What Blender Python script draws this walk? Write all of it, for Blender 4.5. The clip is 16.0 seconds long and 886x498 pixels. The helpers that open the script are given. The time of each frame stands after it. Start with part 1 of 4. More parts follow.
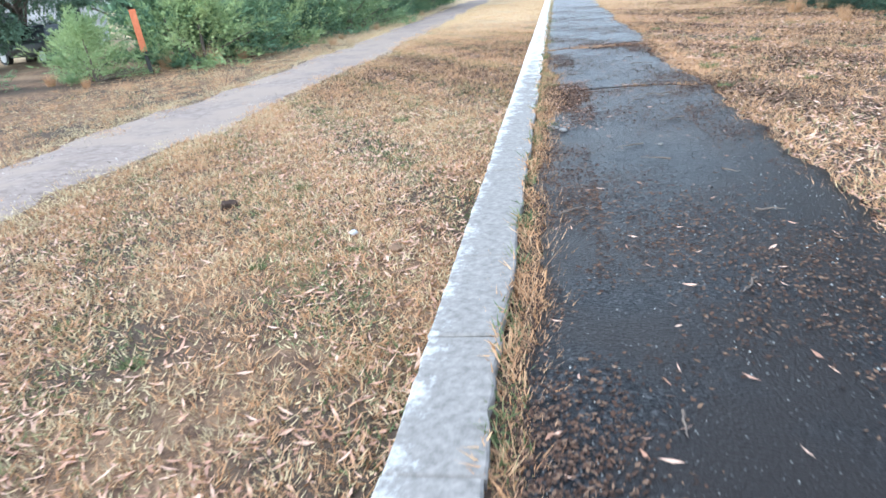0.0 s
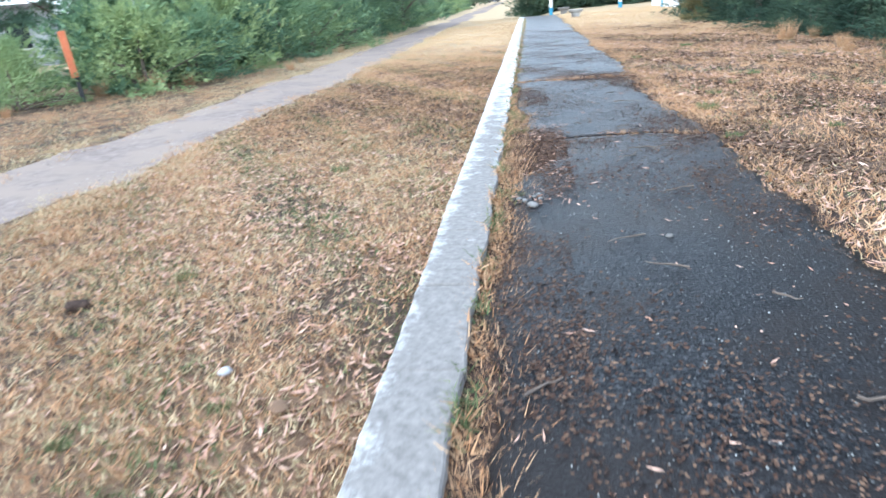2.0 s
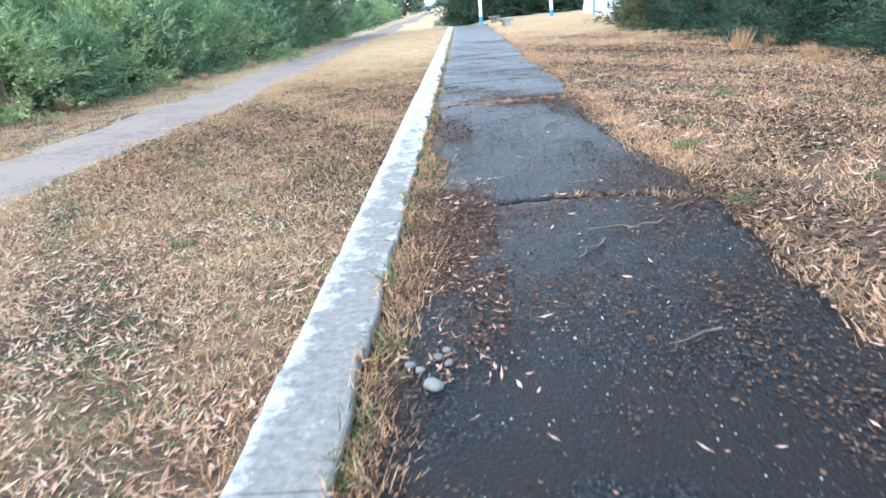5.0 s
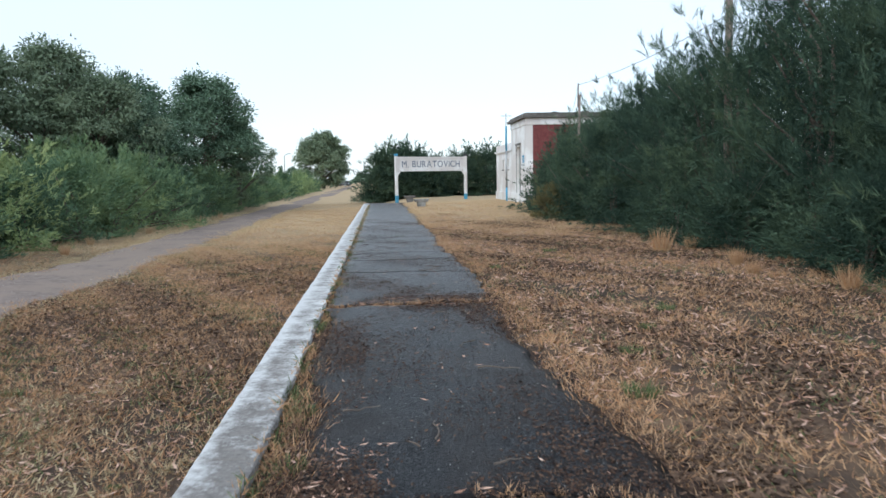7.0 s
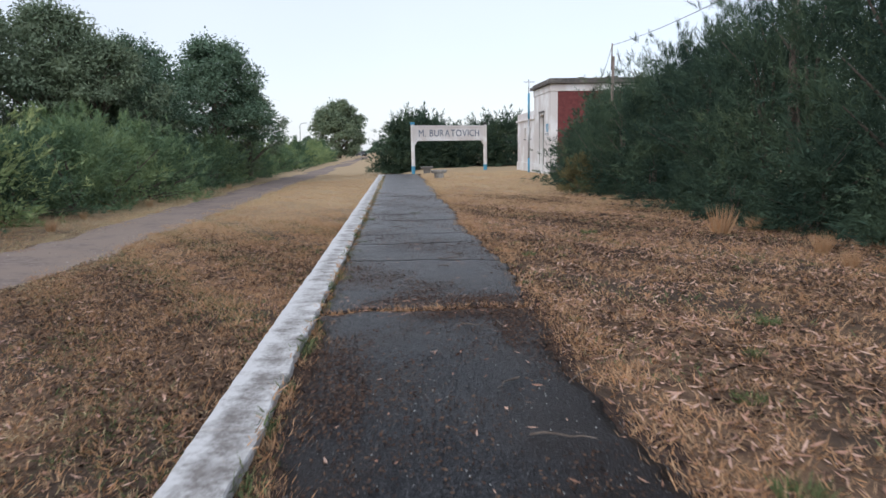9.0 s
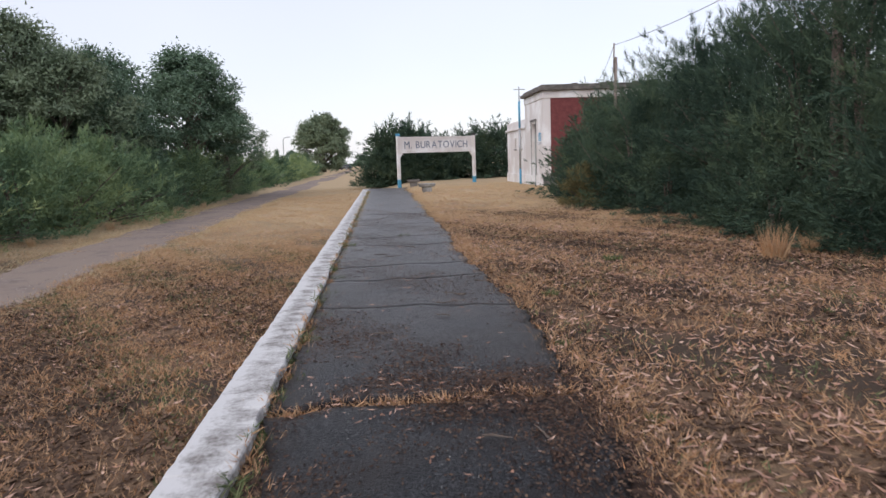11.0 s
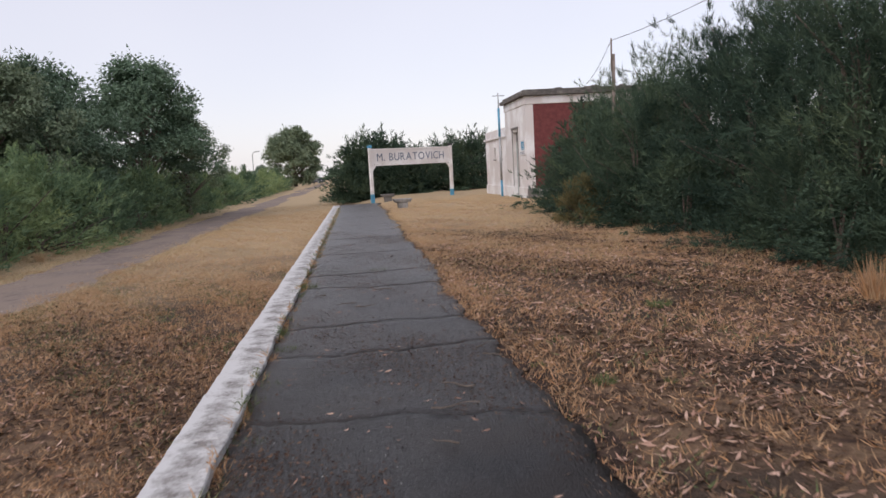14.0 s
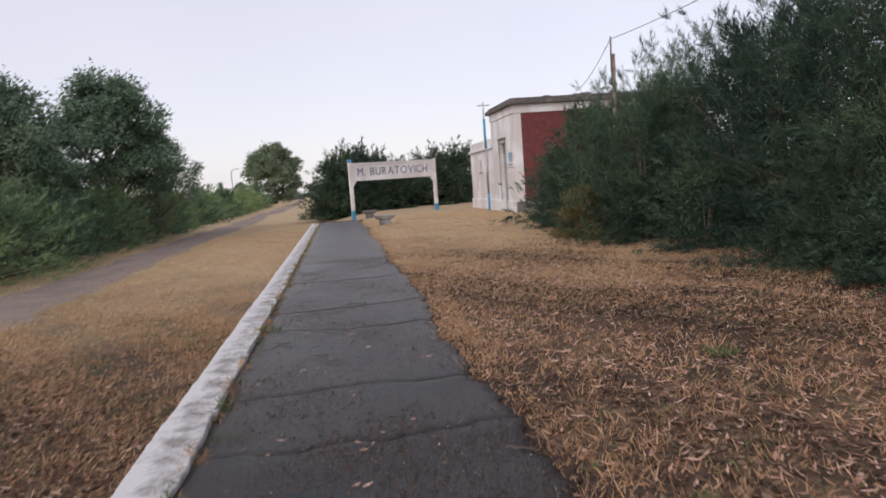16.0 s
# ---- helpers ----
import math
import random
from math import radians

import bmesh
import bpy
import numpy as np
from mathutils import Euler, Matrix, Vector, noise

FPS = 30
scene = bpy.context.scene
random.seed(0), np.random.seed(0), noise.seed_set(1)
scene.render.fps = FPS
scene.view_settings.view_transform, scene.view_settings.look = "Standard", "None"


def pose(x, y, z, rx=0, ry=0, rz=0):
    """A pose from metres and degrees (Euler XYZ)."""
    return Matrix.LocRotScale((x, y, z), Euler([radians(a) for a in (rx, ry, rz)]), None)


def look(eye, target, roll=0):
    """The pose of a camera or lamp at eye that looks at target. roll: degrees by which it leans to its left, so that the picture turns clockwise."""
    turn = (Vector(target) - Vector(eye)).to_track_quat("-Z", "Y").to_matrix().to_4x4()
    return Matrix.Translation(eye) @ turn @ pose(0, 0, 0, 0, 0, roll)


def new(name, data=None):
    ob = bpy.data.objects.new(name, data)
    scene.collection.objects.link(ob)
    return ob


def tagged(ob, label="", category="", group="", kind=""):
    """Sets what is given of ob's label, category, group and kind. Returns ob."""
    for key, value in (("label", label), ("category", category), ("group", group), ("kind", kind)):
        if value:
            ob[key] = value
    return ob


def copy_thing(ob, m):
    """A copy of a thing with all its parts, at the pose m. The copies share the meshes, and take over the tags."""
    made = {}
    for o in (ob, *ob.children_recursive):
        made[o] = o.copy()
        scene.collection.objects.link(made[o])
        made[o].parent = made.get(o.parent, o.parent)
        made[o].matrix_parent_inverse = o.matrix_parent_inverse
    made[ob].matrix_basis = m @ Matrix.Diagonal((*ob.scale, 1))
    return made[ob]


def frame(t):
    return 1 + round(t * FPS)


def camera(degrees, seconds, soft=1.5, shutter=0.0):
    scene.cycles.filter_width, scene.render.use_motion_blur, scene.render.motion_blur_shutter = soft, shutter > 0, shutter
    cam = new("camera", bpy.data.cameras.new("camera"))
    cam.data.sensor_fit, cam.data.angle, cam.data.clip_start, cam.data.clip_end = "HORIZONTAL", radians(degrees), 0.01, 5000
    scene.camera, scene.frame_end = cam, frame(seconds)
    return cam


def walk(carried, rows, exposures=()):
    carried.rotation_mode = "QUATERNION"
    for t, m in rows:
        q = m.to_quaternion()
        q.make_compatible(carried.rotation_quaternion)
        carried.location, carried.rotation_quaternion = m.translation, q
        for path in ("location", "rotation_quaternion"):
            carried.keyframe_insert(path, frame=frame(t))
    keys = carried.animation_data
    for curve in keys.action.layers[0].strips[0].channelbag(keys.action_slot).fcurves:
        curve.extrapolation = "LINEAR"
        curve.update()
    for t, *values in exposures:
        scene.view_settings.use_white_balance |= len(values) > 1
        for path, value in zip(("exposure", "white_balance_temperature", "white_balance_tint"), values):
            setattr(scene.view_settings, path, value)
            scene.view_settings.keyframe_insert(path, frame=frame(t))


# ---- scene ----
cam = camera(64.6, 16.0, shutter=0.6)
PATH = [
    (0, (0.522, 0.895, 1.314), (0.185, 2.733, 0.601), -5.2),
    (0.5, (0.538, 1.302, 1.315), (0.194, 3.128, 0.576), -4.7),
    (1, (0.532, 1.74, 1.328), (0.221, 3.587, 0.627), -4.6),
    (1.5, (0.567, 2.2, 1.304), (0.253, 4.049, 0.608), -3.4),
    (2, (0.572, 2.662, 1.3), (0.304, 4.528, 0.632), -4.7),
    (2.5, (0.597, 3.106, 1.319), (0.417, 4.976, 0.633), -5.7),
    (3, (0.66, 3.524, 1.333), (0.462, 5.404, 0.68), -4.8),
    (3.2, (0.673, 3.701, 1.315), (0.468, 5.578, 0.657), -5.4),
    (5.3, (0.748, 5.178, 1.225), (0.653, 7.065, 0.57), -5.0),
    (5.5, (0.76, 5.333, 1.231), (0.639, 7.227, 0.598), -4.5),
    (6, (0.798, 5.726, 1.257), (0.792, 7.675, 0.809), -0.9),
    (6.5, (0.844, 6.127, 1.291), (1.007, 8.1, 1.007), -1.5),
    (7, (0.888, 6.538, 1.315), (1.062, 8.52, 1.114), -1.1),
    (7.5, (0.888, 6.922, 1.297), (1.068, 8.9, 1.059), -0.8),
    (8, (0.883, 7.327, 1.314), (1.086, 9.295, 1.018), -1.6),
    (8.5, (0.94, 7.733, 1.319), (1.064, 9.707, 1.025), -1.3),
    (8.7, (0.947, 7.911, 1.309), (1.068, 9.887, 1.023), -0.9),
    (10.8, (0.958, 9.969, 1.32), (1.137, 11.941, 1.038), -2.6),
    (11, (0.974, 10.097, 1.32), (1.136, 12.074, 1.068), -2.0),
    (11.5, (0.988, 10.515, 1.329), (1.14, 12.492, 1.07), -1.9),
    (12, (0.977, 10.926, 1.332), (1.22, 12.893, 1.06), -3.6),
    (12.5, (0.998, 11.303, 1.327), (1.252, 13.272, 1.085), -2.8),
    (13, (1.004, 11.694, 1.356), (1.265, 13.667, 1.155), -2.8),
    (13.5, (0.999, 12.096, 1.349), (1.291, 14.06, 1.109), -3.6),
    (14, (1.061, 12.492, 1.392), (1.295, 14.466, 1.167), -3.2),
    (14.5, (1.091, 12.931, 1.373), (1.363, 14.902, 1.165), -3.4),
    (15, (1.11, 13.323, 1.371), (1.387, 15.289, 1.131), -3.6),
    (15.5, (1.156, 13.71, 1.388), (1.392, 15.682, 1.151), -3.5),
    (16, (1.172, 14.127, 1.38), (1.456, 16.098, 1.192), -4.2),
]
EXPOSURES = [(0, 1.57, 5450, 2), (5.4, 1.56, 5270, 0), (6.0, 1.5, 5300, -1), (6.5, 0.84, 5600, 0), (7.0, 0.3, 5850, 3), (7.5, 0.0, 5850, 6), (8.7, 0.08, 6080, 10), (10.8, 0.07, 6350, 15), (12.0, 0.02, 6550, 16), (16, -0.1, 6650, 18.5)]
walk(cam, [(t, look(eye, target, roll)) for t, eye, target, roll in PATH], EXPOSURES)

# ---- world and light ----
world = bpy.data.worlds.new("overcast_sky")
scene.world = world
world.use_nodes = True
wn, wl = world.node_tree.nodes, world.node_tree.links
wn.clear()
sky = wn.new("ShaderNodeTexSky")
sky.sky_type, sky.sun_disc = "NISHITA", False
sky.sun_elevation, sky.sun_rotation = radians(38), radians(225)
sky_bg = wn.new("ShaderNodeBackground")
sky_bg.inputs["Strength"].default_value = 0.05
wl.new(sky.outputs[0], sky_bg.inputs["Color"])
cloud_co = wn.new("ShaderNodeTexCoord")
cloud_noise = wn.new("ShaderNodeTexNoise")
cloud_noise.inputs["Scale"].default_value = 1.6
cloud_noise.inputs["Detail"].default_value = 4
wl.new(cloud_co.outputs["Generated"], cloud_noise.inputs["Vector"])
cloud_ramp = wn.new("ShaderNodeValToRGB")
cloud_ramp.color_ramp.elements[0].position, cloud_ramp.color_ramp.elements[0].color = 0.3, (0.78, 0.80, 0.86, 1)
cloud_ramp.color_ramp.elements[1].position, cloud_ramp.color_ramp.elements[1].color = 0.7, (0.88, 0.89, 0.93, 1)
wl.new(cloud_noise.outputs["Fac"], cloud_ramp.inputs["Fac"])
cloud_bg = wn.new("ShaderNodeBackground")
cloud_bg.inputs["Strength"].default_value = 0.80
wl.new(cloud_ramp.outputs["Color"], cloud_bg.inputs["Color"])
sky_add = wn.new("ShaderNodeAddShader")
wl.new(sky_bg.outputs[0], sky_add.inputs[0])
wl.new(cloud_bg.outputs[0], sky_add.inputs[1])
world_out = wn.new("ShaderNodeOutputWorld")
wl.new(sky_add.outputs[0], world_out.inputs["Surface"])

sun_data = bpy.data.lights.new("sun", "SUN")
sun_data.energy, sun_data.angle, sun_data.color = 1.4, radians(40), (1, 0.96, 0.9)
sun = new("sun", sun_data)
sun.matrix_world = look((-14, -8, 22), (6, 12, 0))

# ---- materials ----


def material(name, colors, scale=4.0, rough=0.85, bump=0.3, bump_scale=60.0, detail=6, metal=0.0, island=0.0,
             positions=None, grime=None, grime_scale=0.7, coord="Object", spec=0.5, random_object=0.0, bump_distance=0.01):
    """Noise ramp of several colours, a second larger-scale stain, and fine relief."""
    m = bpy.data.materials.new(name)
    m.use_nodes = True
    n, l = m.node_tree.nodes, m.node_tree.links
    b = n["Principled BSDF"]
    co = n.new("ShaderNodeTexCoord")
    if coord == "World":
        geo = n.new("ShaderNodeNewGeometry")
        vec = geo.outputs["Position"]
    else:
        vec = co.outputs[coord]
    t = n.new("ShaderNodeTexNoise")
    t.inputs["Scale"].default_value, t.inputs["Detail"].default_value = scale, detail
    t.inputs["Roughness"].default_value = 0.65
    l.new(vec, t.inputs["Vector"])
    fac = t.outputs["Fac"]
    if island or random_object:
        src = n.new("ShaderNodeNewGeometry").outputs["Random Per Island"] if island else n.new("ShaderNodeObjectInfo").outputs["Random"]
        mix = n.new("ShaderNodeMix")
        mix.inputs["Factor"].default_value = island or random_object
        l.new(fac, mix.inputs["A"])
        l.new(src, mix.inputs["B"])
        fac = mix.outputs["Result"]
    if island and random_object:
        mix2 = n.new("ShaderNodeMix")
        mix2.inputs["Factor"].default_value = random_object
        l.new(fac, mix2.inputs["A"])
        l.new(n.new("ShaderNodeObjectInfo").outputs["Random"], mix2.inputs["B"])
        fac = mix2.outputs["Result"]
    r = n.new("ShaderNodeValToRGB")
    e = r.color_ramp.elements
    k = len(colors)
    lo, hi = (0.05, 0.95) if island > 0.3 else (0.32, 0.68)
    pos = positions or [lo + (hi - lo) * i / max(1, k - 1) for i in range(k)]
    while len(e) < k:
        e.new(0.5)
    for i in range(k):
        e[i].position = pos[i]
        e[i].color = (*colors[i], 1)
    l.new(fac, r.inputs["Fac"])
    out = r.outputs["Color"]
    if grime:
        t2 = n.new("ShaderNodeTexNoise")
        t2.inputs["Scale"].default_value, t2.inputs["Detail"].default_value = grime_scale, 5
        l.new(vec, t2.inputs["Vector"])
        r2 = n.new("ShaderNodeValToRGB")
        r2.color_ramp.elements[0].position, r2.color_ramp.elements[0].color = 0.42, (0, 0, 0, 1)
        r2.color_ramp.elements[1].position, r2.color_ramp.elements[1].color = 0.56, (1, 1, 1, 1)
        l.new(t2.outputs["Fac"], r2.inputs["Fac"])
        mx = n.new("ShaderNodeMix")
        mx.data_type = "RGBA"
        l.new(r2.outputs["Color"], mx.inputs["Factor"])
        l.new(out, mx.inputs["A"])
        mx.inputs["B"].default_value = (*grime, 1)
        out = mx.outputs["Result"]
    l.new(out, b.inputs["Base Color"])
    b.inputs["Roughness"].default_value = rough
    b.inputs["Metallic"].default_value = metal
    b.inputs["Specular IOR Level"].default_value = spec
    if bump:
        t3 = n.new("ShaderNodeTexNoise")
        t3.inputs["Scale"].default_value, t3.inputs["Detail"].default_value = bump_scale, 4
        l.new(vec, t3.inputs["Vector"])
        bp = n.new("ShaderNodeBump")
        bp.inputs["Strength"].default_value, bp.inputs["Distance"].default_value = bump, bump_distance
        l.new(t3.outputs["Fac"], bp.inputs["Height"])
        l.new(bp.outputs["Normal"], b.inputs["Normal"])
    return m


M_GROUND = material("dry_lawn_soil", [(0.055, 0.035, 0.027), (0.115, 0.073, 0.05), (0.20, 0.13, 0.083), (0.15, 0.105, 0.067)], scale=7, rough=0.95,
                    bump=0.9, bump_scale=45, grime=(0.075, 0.055, 0.042), grime_scale=0.6, coord="World", bump_distance=0.03, spec=0.1)


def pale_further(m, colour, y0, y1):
    """Blends a base colour into a paler one along y."""
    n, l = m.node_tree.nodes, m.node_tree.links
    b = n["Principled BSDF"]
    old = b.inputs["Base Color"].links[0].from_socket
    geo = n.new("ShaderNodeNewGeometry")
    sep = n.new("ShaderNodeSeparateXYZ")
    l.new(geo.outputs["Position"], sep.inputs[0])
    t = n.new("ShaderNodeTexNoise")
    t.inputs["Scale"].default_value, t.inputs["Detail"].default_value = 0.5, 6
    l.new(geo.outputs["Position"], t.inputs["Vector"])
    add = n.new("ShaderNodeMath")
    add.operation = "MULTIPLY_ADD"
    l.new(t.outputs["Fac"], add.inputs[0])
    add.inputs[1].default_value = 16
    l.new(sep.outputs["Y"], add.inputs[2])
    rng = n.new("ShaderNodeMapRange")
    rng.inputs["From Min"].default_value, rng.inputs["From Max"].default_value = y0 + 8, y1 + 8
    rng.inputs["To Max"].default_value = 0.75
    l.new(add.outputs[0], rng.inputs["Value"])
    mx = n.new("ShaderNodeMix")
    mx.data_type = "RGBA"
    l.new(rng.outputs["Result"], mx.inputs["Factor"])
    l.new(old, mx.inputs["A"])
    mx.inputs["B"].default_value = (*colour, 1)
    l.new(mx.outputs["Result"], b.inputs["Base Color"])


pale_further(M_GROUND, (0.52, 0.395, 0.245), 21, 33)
M_DIRT = material("dirt_track", [(0.155, 0.122, 0.106), (0.215, 0.172, 0.152), (0.275, 0.226, 0.202)], scale=9, rough=0.95, bump=0.35, bump_scale=30,
                  grime=(0.25, 0.20, 0.168), grime_scale=1.1, coord="World", spec=0.1)
M_SOIL = material("dark_soil", [(0.022, 0.016, 0.014), (0.052, 0.035, 0.028), (0.09, 0.06, 0.045)], scale=14, rough=0.95, bump=0.9, bump_scale=70, coord="World", spec=0.1)
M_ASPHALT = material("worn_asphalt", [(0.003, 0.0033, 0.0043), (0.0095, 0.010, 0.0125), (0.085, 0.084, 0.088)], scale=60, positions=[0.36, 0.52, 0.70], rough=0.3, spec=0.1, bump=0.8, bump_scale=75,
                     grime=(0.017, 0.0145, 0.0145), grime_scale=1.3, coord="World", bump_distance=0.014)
# Further asphalt paler: weathered grey, with the sky's grazing sheen put into the colour.
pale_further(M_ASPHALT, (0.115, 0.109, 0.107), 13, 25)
M_CONCRETE = material("grey_concrete", [(0.20, 0.19, 0.18), (0.33, 0.32, 0.30), (0.42, 0.40, 0.37)], scale=9, rough=0.9, bump=0.5, bump_scale=60, grime=(0.16, 0.15, 0.14), coord="World")
M_STRAW = material("straw_blades", [(0.17, 0.098, 0.06), (0.35, 0.195, 0.105), (0.50, 0.335, 0.20), (0.46, 0.24, 0.115), (0.235, 0.19, 0.105)], scale=3.0, rough=0.8, bump=0, island=0.45, spec=0.2, coord="World")
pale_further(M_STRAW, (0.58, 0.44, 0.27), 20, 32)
M_PALE_GRASS = material("pale_olive_grass", [(0.27, 0.215, 0.12), (0.42, 0.335, 0.20), (0.56, 0.46, 0.29), (0.30, 0.28, 0.145)], scale=2.2, rough=0.85, bump=0, island=0.4, spec=0.15, coord="World")
M_LEAF_LITTER = material("dry_leaves", [(0.14, 0.077, 0.055), (0.30, 0.165, 0.113), (0.43, 0.255, 0.185), (0.58, 0.40, 0.31), (0.36, 0.17, 0.105)], scale=2, rough=0.7, bump=0, island=0.6, spec=0.2, coord="World")
M_WEED = material("weed_green", [(0.065, 0.10, 0.04), (0.115, 0.15, 0.062), (0.19, 0.20, 0.095)], scale=2, rough=0.7, bump=0, island=0.8, spec=0.2)
M_CRUMB = material("bark_crumbs", [(0.03, 0.019, 0.015), (0.075, 0.043, 0.031), (0.17, 0.11, 0.075)], scale=3, rough=0.9, bump=0, island=0.9, spec=0.1)
M_MOULD = material("leaf_mould", [(0.05, 0.033, 0.026), (0.10, 0.065, 0.045), (0.19, 0.125, 0.085)], scale=3, rough=0.9, bump=0, island=0.9, spec=0.1)
M_CHIP = material("stone_chips", [(0.03, 0.03, 0.033), (0.12, 0.12, 0.12), (0.42, 0.42, 0.4)], scale=3, rough=0.7, bump=0, island=0.95, positions=[0.3, 0.85, 0.99])
M_GRAVEL = material("track_gravel", [(0.10, 0.08, 0.07), (0.25, 0.215, 0.195), (0.48, 0.44, 0.41)], scale=3, rough=0.85, bump=0, island=0.9)
M_BARK = material("bark", [(0.07, 0.05, 0.04), (0.14, 0.11, 0.09), (0.22, 0.18, 0.15)], scale=12, rough=0.95, bump=0.8, bump_scale=30)
M_TAMARISK = material("tamarisk_needles", [(0.016, 0.036, 0.028), (0.045, 0.08, 0.056), (0.092, 0.138, 0.085), (0.155, 0.195, 0.10)], scale=1.0, rough=0.75, bump=0, island=0.10, random_object=0.12, positions=[0.30, 0.44, 0.58, 0.72], spec=0.2, coord="World")
M_TAMARISK_LIGHT = material("tamarisk_fresh", [(0.075, 0.135, 0.09), (0.165, 0.25, 0.14), (0.29, 0.37, 0.17), (0.42, 0.47, 0.21)], scale=0.7, rough=0.75, bump=0, island=0.12, random_object=0.3, positions=[0.28, 0.44, 0.6, 0.78], spec=0.2, coord="World")
M_DRY_SHRUB = material("dry_shrub_needles", [(0.09, 0.085, 0.04), (0.16, 0.14, 0.065), (0.25, 0.19, 0.09)], scale=2, rough=0.8, bump=0, island=0.2, spec=0.2, coord="World")
M_TREE_LEAF = material("tree_leaves", [(0.06, 0.105, 0.07), (0.125, 0.195, 0.125), (0.20, 0.28, 0.175)], scale=0.6, rough=0.6, bump=0, island=0.2, spec=0.3, coord="World", positions=[0.2, 0.5, 0.8])
M_TREE_LEAF_PALE = material("tree_leaves_pale", [(0.10, 0.145, 0.095), (0.185, 0.24, 0.15), (0.28, 0.325, 0.195)], scale=0.5, rough=0.6, bump=0, island=0.2, spec=0.3, coord="World", positions=[0.2, 0.5, 0.8])


def let_light_through(m, share):
    """Thin leaves pass part of the light."""
    n, l = m.node_tree.nodes, m.node_tree.links
    b = n["Principled BSDF"]
    tr = n.new("ShaderNodeBsdfTranslucent")
    l.new(b.inputs["Base Color"].links[0].from_socket, tr.inputs["Color"])
    mx = n.new("ShaderNodeMixShader")
    mx.inputs["Fac"].default_value = share
    l.new(b.outputs[0], mx.inputs[1])
    l.new(tr.outputs[0], mx.inputs[2])
    l.new(mx.outputs[0], n["Material Output"].inputs["Surface"])


for leafy in (M_TAMARISK, M_TAMARISK_LIGHT, M_TREE_LEAF, M_TREE_LEAF_PALE):
    let_light_through(leafy, 0.18)
M_WHITE = material("white_paint", [(0.70, 0.68, 0.67), (0.80, 0.79, 0.785), (0.84, 0.835, 0.83)], scale=2.5, rough=0.8, bump=0.2, bump_scale=40, grime=(0.66, 0.62, 0.60), grime_scale=0.9)
M_BLUE = material("sky_blue_paint", [(0.06, 0.26, 0.42), (0.09, 0.34, 0.52)], scale=4, rough=0.6, bump=0.1)
M_RED = material("red_brick_paint", [(0.115, 0.028, 0.028), (0.15, 0.038, 0.037), (0.18, 0.052, 0.05)], scale=6, rough=0.85, bump=0.3, bump_scale=30)
M_CAP = material("dark_tar_coping", [(0.06, 0.055, 0.05), (0.12, 0.11, 0.10), (0.22, 0.20, 0.18)], scale=4, rough=0.9, bump=0.6, bump_scale=20)
M_LETTER = material("grey_blue_letter_paint", [(0.12, 0.15, 0.20), (0.18, 0.21, 0.27)], scale=8, rough=0.7, bump=0)
M_POLE_WOOD = material("weathered_pole", [(0.16, 0.12, 0.10), (0.27, 0.22, 0.19)], scale=7, rough=0.9, bump=0.6, bump_scale=30)
M_ORANGE = material("orange_paint", [(0.50, 0.13, 0.05), (0.62, 0.20, 0.09)], scale=8, rough=0.7, bump=0.1)
M_BLACK = material("black_paint", [(0.02, 0.02, 0.02), (0.05, 0.05, 0.05)], scale=8, rough=0.5, bump=0.1)
M_DOOR = material("grey_green_door_paint", [(0.30, 0.34, 0.34), (0.42, 0.46, 0.45)], scale=5, rough=0.7, bump=0.2)
M_WIRE = material("wire", [(0.05, 0.05, 0.05), (0.08, 0.08, 0.08)], rough=0.6, bump=0)
M_STEEL = material("galvanised_steel", [(0.35, 0.36, 0.37), (0.5, 0.51, 0.52)], scale=10, rough=0.5, metal=0.8, bump=0)
M_CARPAINT = material("dark_car_paint", [(0.03, 0.035, 0.04), (0.05, 0.055, 0.06)], rough=0.3, bump=0)
M_GLASS_DARK = material("dark_glass", [(0.02, 0.025, 0.03), (0.04, 0.045, 0.05)], rough=0.08, bump=0)
M_RUBBER = material("tyre_rubber", [(0.015, 0.015, 0.015), (0.03, 0.03, 0.03)], rough=0.9, bump=0)
M_GREYWALL = material("grey_render", [(0.42, 0.43, 0.46), (0.55, 0.56, 0.58)], scale=2, rough=0.9, bump=0.2, grime=(0.35, 0.35, 0.36))
M_PEBBLE = material("pebble_grey", [(0.12, 0.113, 0.107), (0.22, 0.21, 0.2)], scale=20, rough=0.85, bump=0.3, random_object=0.5)


